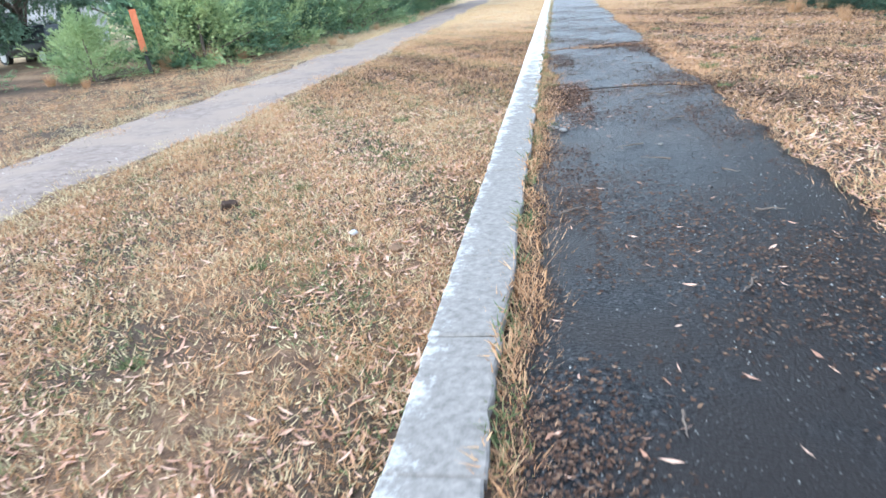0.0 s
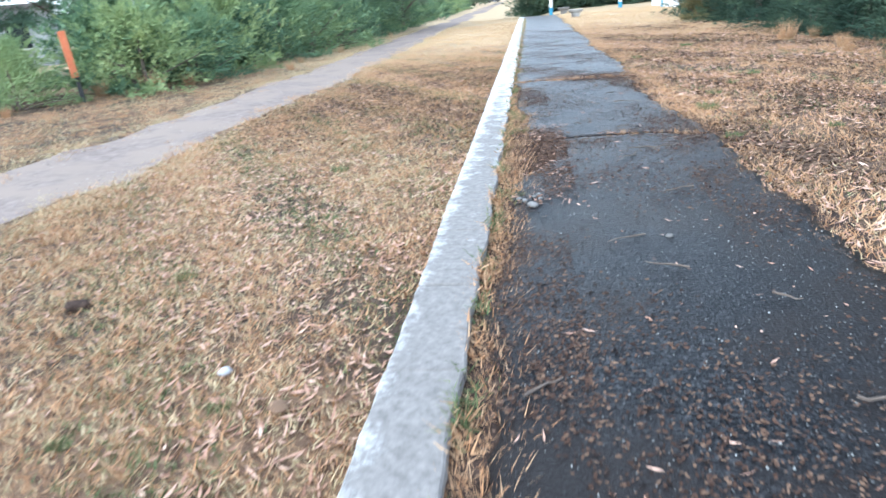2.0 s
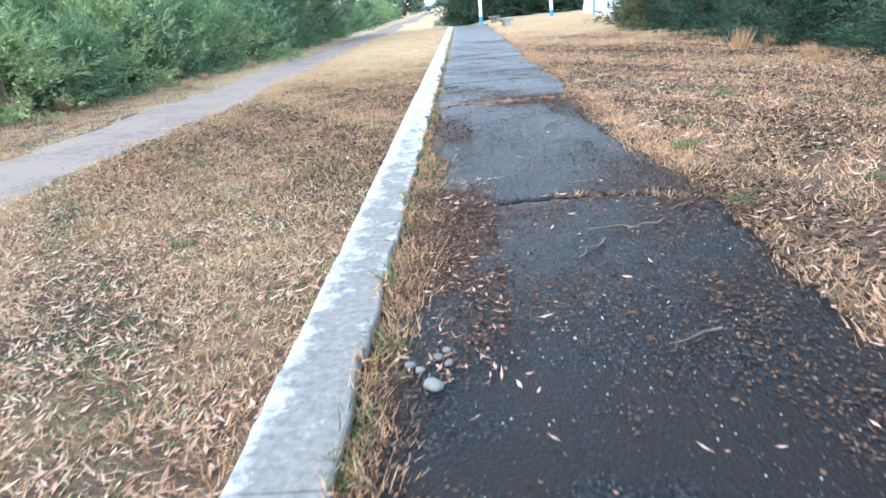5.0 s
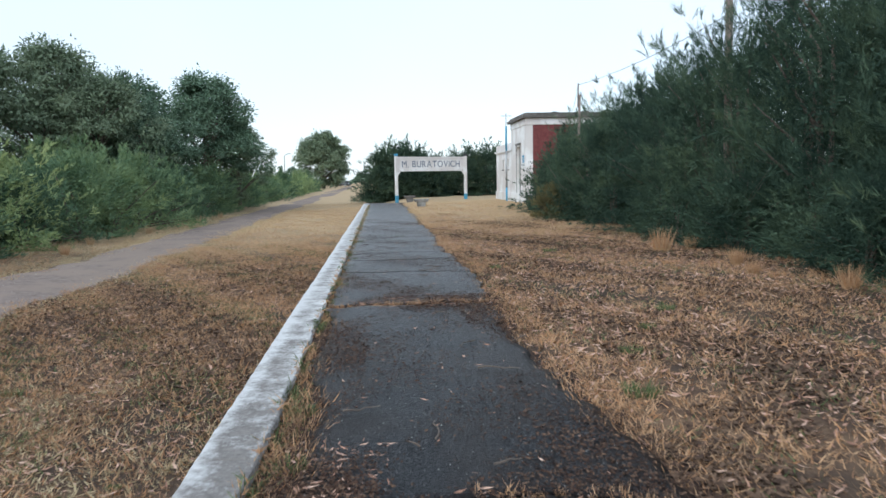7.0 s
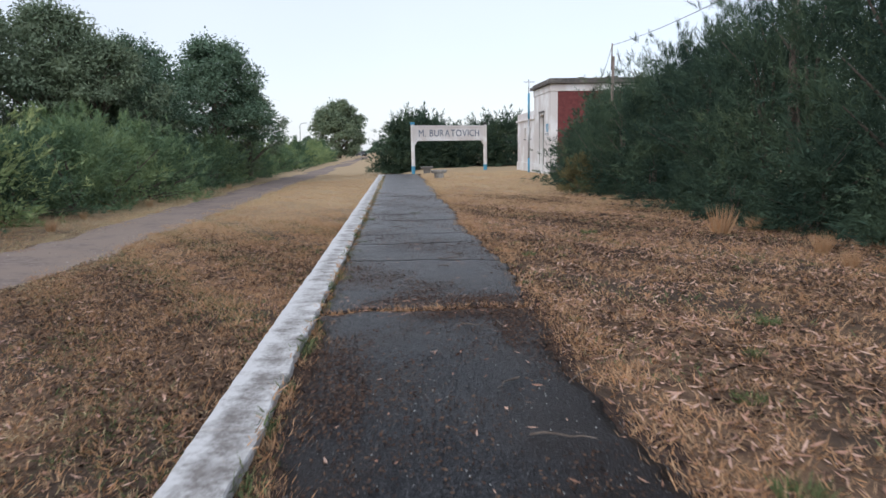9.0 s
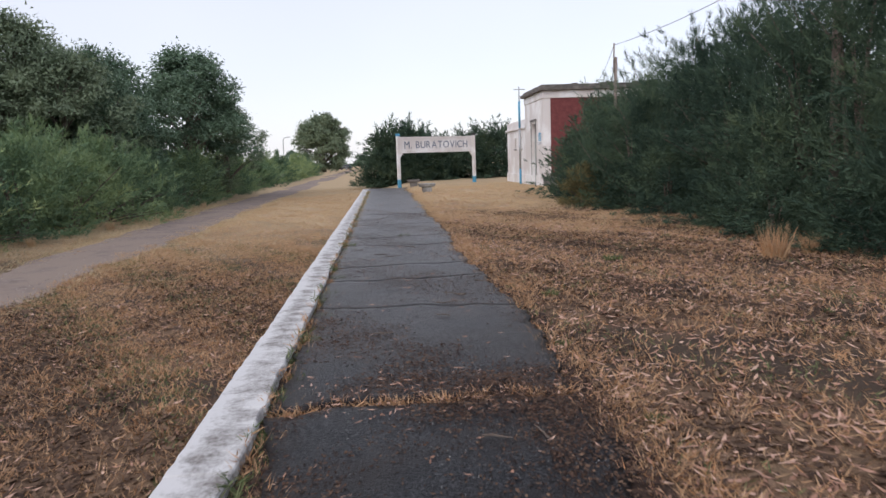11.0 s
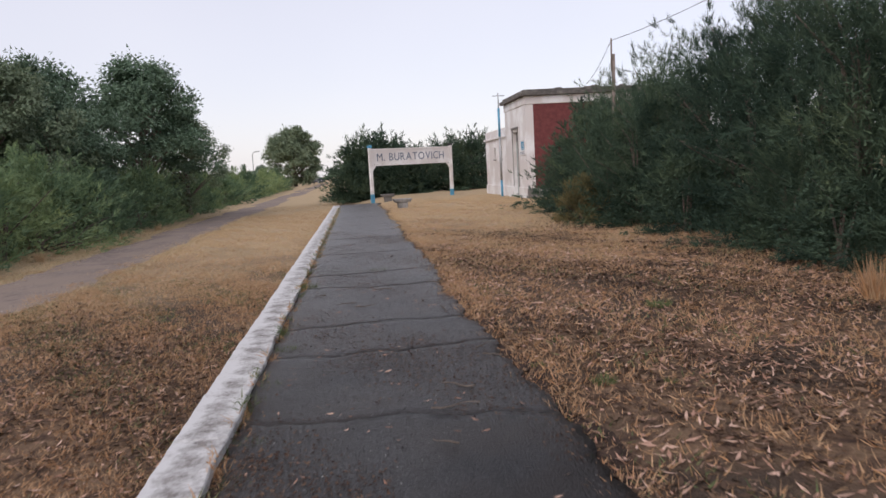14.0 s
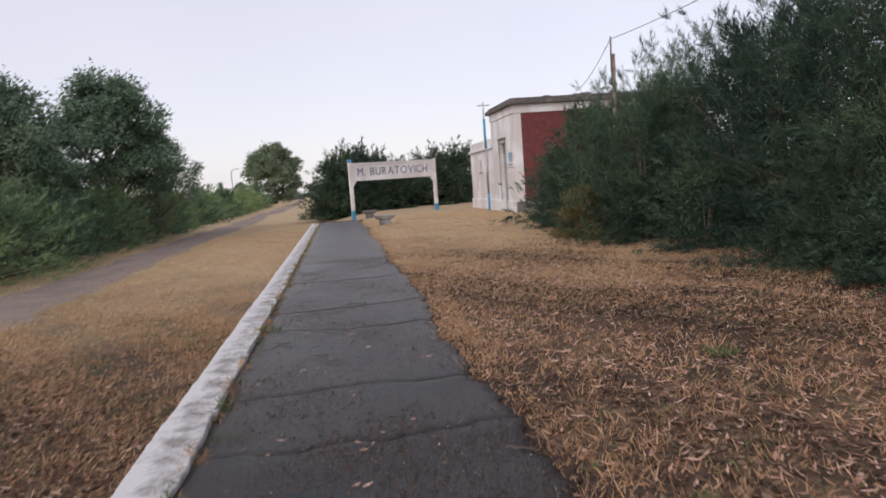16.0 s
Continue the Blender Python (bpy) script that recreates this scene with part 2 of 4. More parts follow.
def kerb_material():
    """Grey concrete under flaking whitewash, kept best along the two arrises."""
    m = bpy.data.materials.new("whitewashed_kerb")
    m.use_nodes = True
    n, l = m.node_tree.nodes, m.node_tree.links
    b = n["Principled BSDF"]
    geo = n.new("ShaderNodeNewGeometry")
    sep = n.new("ShaderNodeSeparateXYZ")
    l.new(geo.outputs["Position"], sep.inputs[0])

    def math_node(op, a, bb):
        k = n.new("ShaderNodeMath")
        k.operation = op
        for i, v in enumerate((a, bb)):
            if isinstance(v, (int, float)):
                k.inputs[i].default_value = v
            else:
                l.new(v, k.inputs[i])
        return k.outputs[0]

    def noise_node(s, d):
        k = n.new("ShaderNodeTexNoise")
        k.inputs["Scale"].default_value, k.inputs["Detail"].default_value, k.inputs["Roughness"].default_value = s, d, 0.7
        l.new(geo.outputs["Position"], k.inputs["Vector"])
        return k.outputs["Fac"]
    mid = math_node("ABSOLUTE", math_node("SUBTRACT", sep.outputs["X"], 0.17), 0)
    edge = math_node("ADD", math_node("MULTIPLY", mid, 0.7), math_node("MULTIPLY", math_node("MAXIMUM", math_node("SUBTRACT", 0.11, sep.outputs["X"]), 0), 1.5))
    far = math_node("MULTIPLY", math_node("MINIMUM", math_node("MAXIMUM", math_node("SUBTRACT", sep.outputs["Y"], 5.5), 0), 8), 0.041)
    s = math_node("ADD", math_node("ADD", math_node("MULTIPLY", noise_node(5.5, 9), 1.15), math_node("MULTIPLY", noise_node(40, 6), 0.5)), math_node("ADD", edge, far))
    r = n.new("ShaderNodeValToRGB")
    r.color_ramp.elements[0].position, r.color_ramp.elements[0].color = 0.505, (0, 0, 0, 1)
    r.color_ramp.elements[1].position, r.color_ramp.elements[1].color = 0.66, (1, 1, 1, 1)
    l.new(math_node("MULTIPLY", s, 0.5), r.inputs["Fac"])
    g = n.new("ShaderNodeValToRGB")
    g.color_ramp.elements[0].position, g.color_ramp.elements[0].color = 0.35, (0.13, 0.118, 0.11, 1)
    g.color_ramp.elements[1].position, g.color_ramp.elements[1].color = 0.65, (0.235, 0.215, 0.20, 1)
    l.new(noise_node(26, 6), g.inputs["Fac"])
    mx = n.new("ShaderNodeMix")
    mx.data_type = "RGBA"
    l.new(r.outputs["Color"], mx.inputs["Factor"])
    l.new(g.outputs["Color"], mx.inputs["A"])
    mx.inputs["B"].default_value = (0.56, 0.555, 0.55, 1)
    l.new(mx.outputs["Result"], b.inputs["Base Color"])
    b.inputs["Roughness"].default_value = 0.85
    bp = n.new("ShaderNodeBump")
    bp.inputs["Strength"].default_value, bp.inputs["Distance"].default_value = 0.5, 0.004
    l.new(s, bp.inputs["Height"])
    l.new(bp.outputs["Normal"], b.inputs["Normal"])
    return m


M_KERB = kerb_material()

# ---- mesh helpers ----


def mesh_from(name, verts, faces, mat, smooth=False):
    me = bpy.data.meshes.new(name)
    me.from_pydata([tuple(v) for v in verts] if not isinstance(verts, np.ndarray) else verts.tolist(), [], faces if isinstance(faces, list) else faces.tolist())
    me.materials.append(mat)
    if smooth:
        me.polygons.foreach_set("use_smooth", [True] * len(me.polygons))
    me.update()
    return me


def link_mesh(name, me, parent=None, label=""):
    ob = new(name, me)
    if parent is not None:
        ob.parent = parent
    return tagged(ob, label=label)


def part(name, bm, mat, parent=None, label="", smooth=False):
    """Links a bmesh as one mesh object under a thing or part."""
    me = bpy.data.meshes.new(name)
    bm.to_mesh(me)
    bm.free()
    me.materials.append(mat)
    if smooth:
        me.polygons.foreach_set("use_smooth", [True] * len(me.polygons))
    return link_mesh(name, me, parent, label)


def box(bm, x0, y0, z0, x1, y1, z1, bevel=0.0):
    r = bmesh.ops.create_cube(bm, size=1.0, matrix=Matrix.LocRotScale(((x0 + x1) / 2, (y0 + y1) / 2, (z0 + z1) / 2), None, (x1 - x0, y1 - y0, z1 - z0)))
    if bevel:
        edges = list({e for v in r["verts"] for e in v.link_edges})
        bmesh.ops.bevel(bm, geom=edges, offset=bevel, segments=2, affect="EDGES", profile=0.5)
    return bm


def box_part(name, dims, mat, parent=None, label="", bevel=0.0):
    return part(name, box(bmesh.new(), *dims, bevel=bevel), mat, parent, label)


def tube(bm, pts, radii, sides=8):
    rings = []
    for i, (p, r) in enumerate(zip(pts, radii)):
        p = Vector(p)
        a = Vector(pts[max(0, i - 1)])
        b = Vector(pts[min(len(pts) - 1, i + 1)])
        q = (b - a).normalized().to_track_quat("Z", "Y")
        rings.append([bm.verts.new(p + q @ Vector((r * math.cos(2 * math.pi * k / sides), r * math.sin(2 * math.pi * k / sides), 0))) for k in range(sides)])
    for a, b in zip(rings, rings[1:]):
        for k in range(sides):
            bm.faces.new((a[k], a[(k + 1) % sides], b[(k + 1) % sides], b[k]))
    bm.faces.new(rings[0][::-1])
    bm.faces.new(rings[-1])
    return bm


def unit(v):
    return v / np.maximum(np.linalg.norm(v, axis=1, keepdims=True), 1e-6)


def blade_mesh(name, base, d, length, width, mat, rng, face=None):
    """Many narrow three-cornered blades, turned at random or roughly towards face."""
    n = len(base)
    turn = rng.normal(size=(n, 3)) if face is None else face + rng.normal(size=(n, 3)) * 0.35
    side = unit(np.cross(d, turn)) * (width / 2).reshape(-1, 1)
    v = np.empty((n, 3, 3))
    v[:, 0], v[:, 1], v[:, 2] = base - side, base + side, base + d * length.reshape(-1, 1)
    return mesh_from(name, v.reshape(-1, 3), np.arange(3 * n).reshape(-1, 3), mat)


def leaf_mesh(name, c, d, up, length, width, mat, curl=0.15):
    """Pointed leaves of two bent halves each."""
    n = len(c)
    s = unit(np.cross(d, up)) * (width / 2).reshape(-1, 1)
    L = length.reshape(-1, 1) / 2
    nrm = unit(np.cross(s, d))
    v = np.empty((n, 4, 3))
    lift = nrm * L * curl
    v[:, 0], v[:, 1], v[:, 2], v[:, 3] = c - d * L + lift, c + s - d * L * 0.1, c + d * L + lift, c - s - d * L * 0.1
    i = np.arange(n) * 4
    f = np.empty((n, 2, 3), dtype=int)
    f[:, 0] = np.stack([i, i + 1, i + 3], 1)
    f[:, 1] = np.stack([i + 1, i + 2, i + 3], 1)
    return mesh_from(name, v.reshape(-1, 3), f.reshape(-1, 3), mat)


LOW = -0.41          # level of the old track bed beside the platform
KERB_END = 45.0


def smooth01(a):
    a = np.clip(a, 0, 1)
    return a * a * (3 - 2 * a)


def gz(x, y):
    """Height of the ground."""
    x, y = np.asarray(x, float), np.asarray(y, float)
    wob = 0.018 * np.sin(1.7 * x + 0.6 * y) + 0.015 * np.sin(0.9 * y - 1.3 * x + 1) + 0.010 * np.sin(3.1 * x + 2.3 * y)
    soft = np.clip((y - KERB_END) / 2.0, 0, 1)
    width = 0.1 + 3.0 * soft
    plat = smooth01((x - 0.12 - 0.0 * soft) / width) * (1 - smooth01((y - 62) / 25)) * smooth01((y + 40) / 20) * (1 - smooth01((x - 30) / 15))
    base = LOW + (-0.025 - LOW) * plat
    quiet = smooth01((np.abs(x - 1.2) - 1.1) / 0.8)
    return base + wob * quiet * np.where(np.abs(x) < 60, 1, 0)


# ---- the setting ----


def grid_sheet(name, xs, ys, zf, mat, label, category):
    X, Y = np.meshgrid(xs, ys)
    Z = zf(X, Y)
    nx, ny = len(xs), len(ys)
    i = (np.arange(ny - 1)[:, None] * nx + np.arange(nx - 1)[None, :]).ravel()
    f = np.stack([i, i + 1, i + nx + 1, i + nx], 1)
    ob = link_mesh(name, mesh_from(name, np.stack([X.ravel(), Y.ravel(), Z.ravel()], 1), f, mat, smooth=True))
    return tagged(ob, label, category, kind="structure")


far_steps = [15, 20, 28, 40, 60, 90, 140, 220, 400, 800, 1800]
gx = np.concatenate([[-v for v in far_steps[::-1]], np.arange(-12, -0.1, 0.2), [0.0, 0.1, 0.13, 0.2, 0.25], np.arange(0.3, 12.1, 0.2), far_steps])
gy = np.concatenate([[-1800, -600, -200, -80, -40, -25], np.arange(-12, 62, 0.3), [64, 68, 72, 78, 85, 95, 110, 130, 170, 250, 400, 800, 1800]])
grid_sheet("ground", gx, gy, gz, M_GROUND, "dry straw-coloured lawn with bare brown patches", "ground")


def track_mid(y):
    return -5.05 - 3.4 * np.exp(-(y + 4) / 6.0) - 0.4 * smooth01((y - 20) / 30) - 1.2 * smooth01((y - 70) / 100)


ty = np.concatenate([np.arange(-8, 60, 0.12), np.arange(60, 200, 4)])
half = 1.2 + 0.12 * np.sin(ty * 1.3) + 0.08 * np.sin(ty * 3.1 + 1) + 0.04 * np.sin(ty * 6.1) * np.sin(ty * 1.9) + 0.015 * np.sin(ty * 13 + 1)
cols = np.linspace(-1, 1, 9)
TX = track_mid(ty)[:, None] + cols[None, :] * half[:, None] + 0.03 * np.sin(ty * 5)[:, None] * np.abs(cols)[None, :]
TY = np.repeat(ty[:, None], 9, 1)
TZ = gz(TX, TY) + 0.012 - 0.05 * (np.abs(cols)[None, :] > 0.95) - 0.012 * np.exp(-((np.abs(cols)[None, :] - 0.55) / 0.2) ** 2) + 0.006
ti = (np.arange(len(ty) - 1)[:, None] * 9 + np.arange(8)[None, :]).ravel()
tagged(link_mesh("dirt_road", mesh_from("dirt_road", np.stack([TX.ravel(), TY.ravel(), TZ.ravel()], 1), np.stack([ti, ti + 1, ti + 10, ti + 9], 1), M_DIRT, True)),
       "grey-brown dirt track with shallow wheel ruts", "dirt road", kind="structure")

# platform edge: kerb stones on a rough retaining wall
edge = tagged(new("kerb"), "worn whitewashed concrete kerb along the platform edge", "kerb", kind="structure")
box_part("retaining_wall", (0.03, -14, LOW - 0.15, 0.27, KERB_END, -0.125), M_CONCRETE, edge, "rough grey concrete wall")
rk = random.Random(4)


def kerb_stone(seed):
    r = random.Random(seed)
    bm = box(bmesh.new(), 0, 0.004, -0.12, 0.29, 0.804, 0.04)
    bmesh.ops.subdivide_edges(bm, edges=[e for e in bm.edges if abs(e.verts[0].co.y - e.verts[1].co.y) > 0.5], cuts=9)
    for v in bm.verts:
        if v.co.x > 0.2:
            v.co.x += 0.010 * math.sin(seed * 2 + v.co.y * 6) + r.uniform(-0.008, 0.004) if v.co.z > 0 else r.uniform(-0.006, 0.006)
        else:
            v.co.x += r.uniform(-0.004, 0.004)
        v.co.z += r.uniform(-0.003, 0.003)
    bmesh.ops.bevel(bm, geom=[e for e in bm.edges if e.calc_face_angle(0) > 0.9 and abs(e.verts[0].co.z - 0.04) < 0.01 and abs(e.verts[1].co.z - 0.04) < 0.01],
                    offset=0.008, segments=1, affect="EDGES")
    me = bpy.data.meshes.new("kerb_stone")
    bm.to_mesh(me)
    bm.free()
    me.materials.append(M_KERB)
    return me


stones = [kerb_stone(s) for s in range(6)]
ky = 2.45 - 0.81 * 15
while ky < KERB_END - 0.5:
    k = link_mesh("kerb_stone", stones[rk.randrange(6)], edge)
    k.matrix_basis = pose(rk.uniform(-0.004, 0.004), ky, rk.uniform(-0.004, 0.004), rk.uniform(-0.2, 0.2), rk.uniform(-0.3, 0.3), rk.uniform(-0.15, 0.15))
    ky += 0.81


# asphalt path in cracked panels over dark soil
def left_edge(y):
    return 0.40 + 0.035 * np.sin(2.1 * y + np.sin(y)) + 0.02 * np.sin(5.3 * y + 1) + 0.015 * np.sin(19.7 * y) + 0.012 * np.sin(37 * y) + 0.33 * np.exp(-((y - 8.5) / 0.75) ** 2) - 0.10 * smooth01((y - 12) / 4) + 0.10 * np.exp(-((y - 10.4) / 0.6) ** 2)


def right_edge(y):
    return 2.06 + 0.045 * np.sin(0.83 * y + 0.5) + 0.03 * np.sin(2.9 * y + 1.7 * np.sin(y)) + 0.02 * np.sin(9.1 * y + 2) + 0.015 * np.sin(23.3 * y) + 0.012 * np.sin(41.7 * y + 1) + 0.1 * np.exp(-((y - 5) / 2) ** 2) - 0.12 * np.exp(-((y - 12) / 1.0) ** 2)


sy = np.arange(-12, 46.2, 0.3)
SX = np.stack([np.full_like(sy, 0.27), np.full_like(sy, 0.8), np.full_like(sy, 1.6), right_edge(sy) + 0.12 + 0.08 * np.sin(sy * 4.1)], 1)
SZ = np.tile([-0.012, -0.012, -0.012, -0.02], (len(sy), 1))
si = (np.arange(len(sy) - 1)[:, None] * 4 + np.arange(3)[None, :]).ravel()
tagged(link_mesh("soil_bed", mesh_from("soil_bed", np.stack([SX.ravel(), np.repeat(sy, 4), SZ.ravel()], 1), np.stack([si, si + 1, si + 5, si + 4], 1), M_SOIL)),
       "dark crumbly soil under the broken asphalt", "soil", kind="structure")

path = tagged(new("pavement"), "dark cracked asphalt footpath with litter", "footpath", kind="structure")
CRACKS = [-12, -5, 0.4, 9.15, 13.75, 16.4, 17.95, 18.95, 21.1, 22.4, 24.9, 27.8, 31.9, 35.5, 39.4, 43.0, 45.6]


def crack_line(k, u):
    return CRACKS[k] + 0.20 * noise.noise(Vector((1.3 * u, 7.7 * k, 0))) + 0.12 * noise.noise(Vector((5 * u, 3.1 * k, 2))) + 0.05 * noise.noise(Vector((17 * u, k, 5))) + (0.14 * math.sin(math.pi * u) if k in (3, 4) else 0)


for k in range(len(CRACKS) - 1):
    gap = {3: 0.03, 4: 0.08}.get(k, 0.001)
    length = CRACKS[k + 1] - CRACKS[k]
    nv, nu = max(6, int(length / 0.09)), 22
    verts, faces = [], []
    for j in range(nv + 1):
        for i in range(nu + 1):
            u = i / nu
            y0, y1 = crack_line(k, u) + gap, crack_line(k + 1, u) - 0.003
            y = y0 + (y1 - y0) * j / nv
            xl, xr = float(left_edge(y)), float(right_edge(y))
            x = xl + (xr - xl) * u
            rim = min(1.0, min(i, nu - i) / 1.5, min(j, nv - j) / 0.8 + 0.35)
            z = 0.012 * noise.noise(Vector((x * 0.9, y * 0.9, 0))) + 0.004 * noise.noise(Vector((x * 6, y * 6, 0))) + 0.006 - 0.003 * (1 - rim)
            verts.append((x, y, z))
    for j in range(nv):
        for i in range(nu):
            a = j * (nu + 1) + i
            faces.append((a, a + 1, a + nu + 2, a + nu + 1))
    # skirt
    ringv = [i for i in range(nu + 1)] + [j * (nu + 1) + nu for j in range(1, nv + 1)] + [nv * (nu + 1) + i for i in range(nu - 1, -1, -1)] + [j * (nu + 1) for j in range(nv - 1, 0, -1)]
    base = len(verts)
    verts += [(verts[i][0], verts[i][1], -0.04) for i in ringv]
    nr = len(ringv)
    faces += [(ringv[i], base + i, base + (i + 1) % nr, ringv[(i + 1) % nr]) for i in range(nr)]
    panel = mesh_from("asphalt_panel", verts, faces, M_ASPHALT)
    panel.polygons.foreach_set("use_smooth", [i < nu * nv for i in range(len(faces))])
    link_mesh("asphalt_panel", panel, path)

# ---- foliage ----


def boughs_for(rng, radius, height, count, upright, low=2.0):
    """Root, direction, length and girth of the arching boughs that fill a shrub's uneven outline."""
    out = []
    masses = max(12, count // 7)
    phase = rng.uniform(0, 6.28, 3)
    for i in range(count):
        # boughs gather into rounded masses with hollows between them
        g = i % masses
        h = min(1.0, max(0.0, (g + 0.5) / masses + rng.normal() * 0.035))
        a = g * 2.399 + rng.normal() * 0.26
        z0 = height * (0.01 + 0.66 * h ** 1.1)
        tilt = math.radians(low + 66 * h ** 1.25 * upright + 11 * math.sin(5.1 * g) + rng.normal() * 13)
        r0 = radius * rng.uniform(0.05, 0.42) * (1 - 0.5 * h)
        uneven = 1 + 0.25 * math.sin(3.7 * g + phase[0]) + 0.10 * math.sin(3 * a + phase[1] + 4 * h)
        side = max(0.12, math.cos(0.5 * math.pi * min(1, h) ** 1.9)) * radius
        reach = math.hypot(side * math.cos(tilt), (height - z0) * math.sin(tilt)) * uneven * rng.uniform(0.82, 1.08)
        out.append((r0 * math.cos(a), r0 * math.sin(a), z0, math.cos(a) * math.cos(tilt), math.sin(a) * math.cos(tilt), math.sin(tilt), max(0.4, reach - 0.5 * r0), rng.uniform(0.75, 1.3)))
    return np.array(out)


def make_bush(name, seed, radius, height, count, per, mat, label, category, group="", blade=0.12, bw=0.012, girth=0.30, upright=1.0, heart=0.1, low=2.0):
    """Arching boughs of fine needles round a leafy heart, on a few stems."""
    rng = np.random.default_rng(seed)
    root = tagged(new(name), label, category, group)
    bo = boughs_for(rng, radius, height, count, upright, low)
    for i in range(6):
        t = bo[rng.integers(count)]
        bm = bmesh.new()
        end = t[:3] + t[3:6] * t[6] * 0.8
        tube(bm, [(0.12 * math.cos(i), 0.12 * math.sin(i), -0.12), (t[0], t[1], max(0.1, t[2])), tuple(end)], [0.05, 0.032, 0.008], 6)
        part("stem", bm, M_BARK, root, "thin brown stem")
    k = np.repeat(np.arange(count), per)
    n = len(k)
    axis, L = bo[k, 3:6], bo[k, 6]
    # side shoots along each bough, needles along each shoot
    shoots = 6
    sh = rng.integers(0, shoots, n)
    sh_s = rng.uniform(0.3, 1.0, (count, shoots))
    sh_d = unit(rng.normal(size=(count * shoots, 3))).reshape(count, shoots, 3)
    s0 = sh_s[k, sh]
    u = rng.uniform(0, 1, n)
    droop = -0.16 * (s0 ** 2) * L * (1 - np.clip(axis[:, 2], 0, 1))
    p = bo[k, :3] + axis * (s0 * L)[:, None]
    p[:, 2] += droop
    sd = unit(axis * 1.05 + sh_d[k, sh] * 0.75 + np.array([0, 0, 0.28]))
    wide = girth * bo[k, 7] * (1.25 - 0.75 * s0)
    p = p + sd * (u * wide * 1.5)[:, None] + rng.normal(size=(n, 3)) * (wide * 0.17 * (1.15 - u))[:, None]
    p[:, 2] = np.maximum(p[:, 2], rng.uniform(0.02, 0.22, n))
    d = unit(sd + rng.normal(size=(n, 3)) * 0.36)
    ln, wd = rng.uniform(0.6, 1.3, n) * blade, rng.uniform(0.7, 1.3, n) * bw
    # leafy heart
    nh = int(n * heart)
    kh = rng.integers(0, count, nh)
    ph = bo[kh, :3] + bo[kh, 3:6] * (bo[kh, 6] * rng.uniform(0.05, 0.62, nh))[:, None] + rng.normal(size=(nh, 3)) * 0.12
    ph[:, 2] = np.maximum(ph[:, 2], 0.08)
    p, d = np.concatenate([p, ph]), np.concatenate([d, unit(rng.normal(size=(nh, 3)))])
    ln, wd = np.concatenate([ln, rng.uniform(0.5, 1.0, nh) * blade]), np.concatenate([wd, rng.uniform(2.0, 3.2, nh) * bw])
    face = np.concatenate([unit(sh_d[k, sh] * 0.55 + axis * 0.35 + np.array([0, 0, 0.55])), d[n:]])
    link_mesh("crown", blade_mesh("crown", p, d, ln, wd, mat, rng, face), root)
    return root


def scaled(x, y, z, rz, s, sz=None):
    return pose(x, y, z, 0, 0, rz) @ Matrix.Diagonal((s, s, sz or s, 1))


def place(src, m):
    """A copy at exactly the pose and size m, whatever size its source stands at."""
    k = src.scale
    return copy_thing(src, m @ Matrix.Diagonal((1 / k.x, 1 / k.y, 1 / k.z, 1)))


rb = random.Random(11)
# dark tamarisk hedge beside the platform
DARK = "dense dark green feathery tamarisk shrub in a hedge"
near = [make_bush("tamarisk_shrub", 20 + i, 1.9, 4.5, 210, 130, M_TAMARISK, DARK, "shrub", "tamarisk hedge beside the platform", blade=0.14, bw=0.0102, girth=0.26, heart=0.25) for i in range(3)]
spare = [make_bush("tamarisk_shrub", 30 + i, 1.9, 4.4, 160, 52, M_TAMARISK, DARK, "shrub", "tamarisk hedge beside the platform", blade=0.18, bw=0.036, girth=0.27, heart=0.35) for i in range(2)]
front = []
yy = 13.0
while yy < 34:
    fall = 1.16 if yy < 19 else max(0.64, 1.16 - 0.028 * (yy - 19))
    front.append((8.55 + rb.uniform(-0.3, 0.3), yy, rb.uniform(0.93, 1.07) * (0.5 + 0.5 * min(1, fall)), rb.uniform(0.92, 1.08) * fall))
    yy += 1.35 + 0.35 * rb.random()
front += [(7.2, 27.2, 0.6, 0.72), (7.6, 30.6, 0.55, 0.5), (7.4, 32.8, 0.5, 0.45), (8.0, 35.0, 0.62, 0.5), (7.3, 22.0, 0.4, 0.35), (7.2, 18.2, 0.42, 0.35), (7.2, 15.0, 0.4, 0.35)]
low = [(6.75, 28.0, 0.42, 0.6)]
yy = 12.6
while yy < 34:
    low.append((7.15 + rb.uniform(-0.2, 0.25), yy, rb.uniform(0.36, 0.5), rb.uniform(0.26, 0.4)))
    yy += 1.5 + rb.random()
back = [(11.0, 13.5, 1.25, 1.3), (11.3, 15.8, 1.25, 1.3), (11.0, 18.0, 1.2, 1.25), (11.4, 20.2, 1.15, 1.15), (11.0, 22.4, 1.1, 1.05), (10.8, 25.5, 1.0, 0.92), (10.4, 28.5, 0.9, 0.7), (10.2, 32, 0.85, 0.6)] + low
for i, (x, y, s, sz) in enumerate(front):
    m = scaled(x, y, float(gz(x, y)), rb.uniform(0, 360), s, sz)
    if i < 3:
        near[i].matrix_basis = m
    else:
        place(near[i % 3] if y < 33 else spare[i % 2], m)
for i, (x, y, s, sz) in enumerate(back):
    m = scaled(x, y, float(gz(x, y)), rb.uniform(0, 360), s, sz)
    if i < 2:
        spare[i].matrix_basis = m
    else:
        place(spare[i % 2], m)

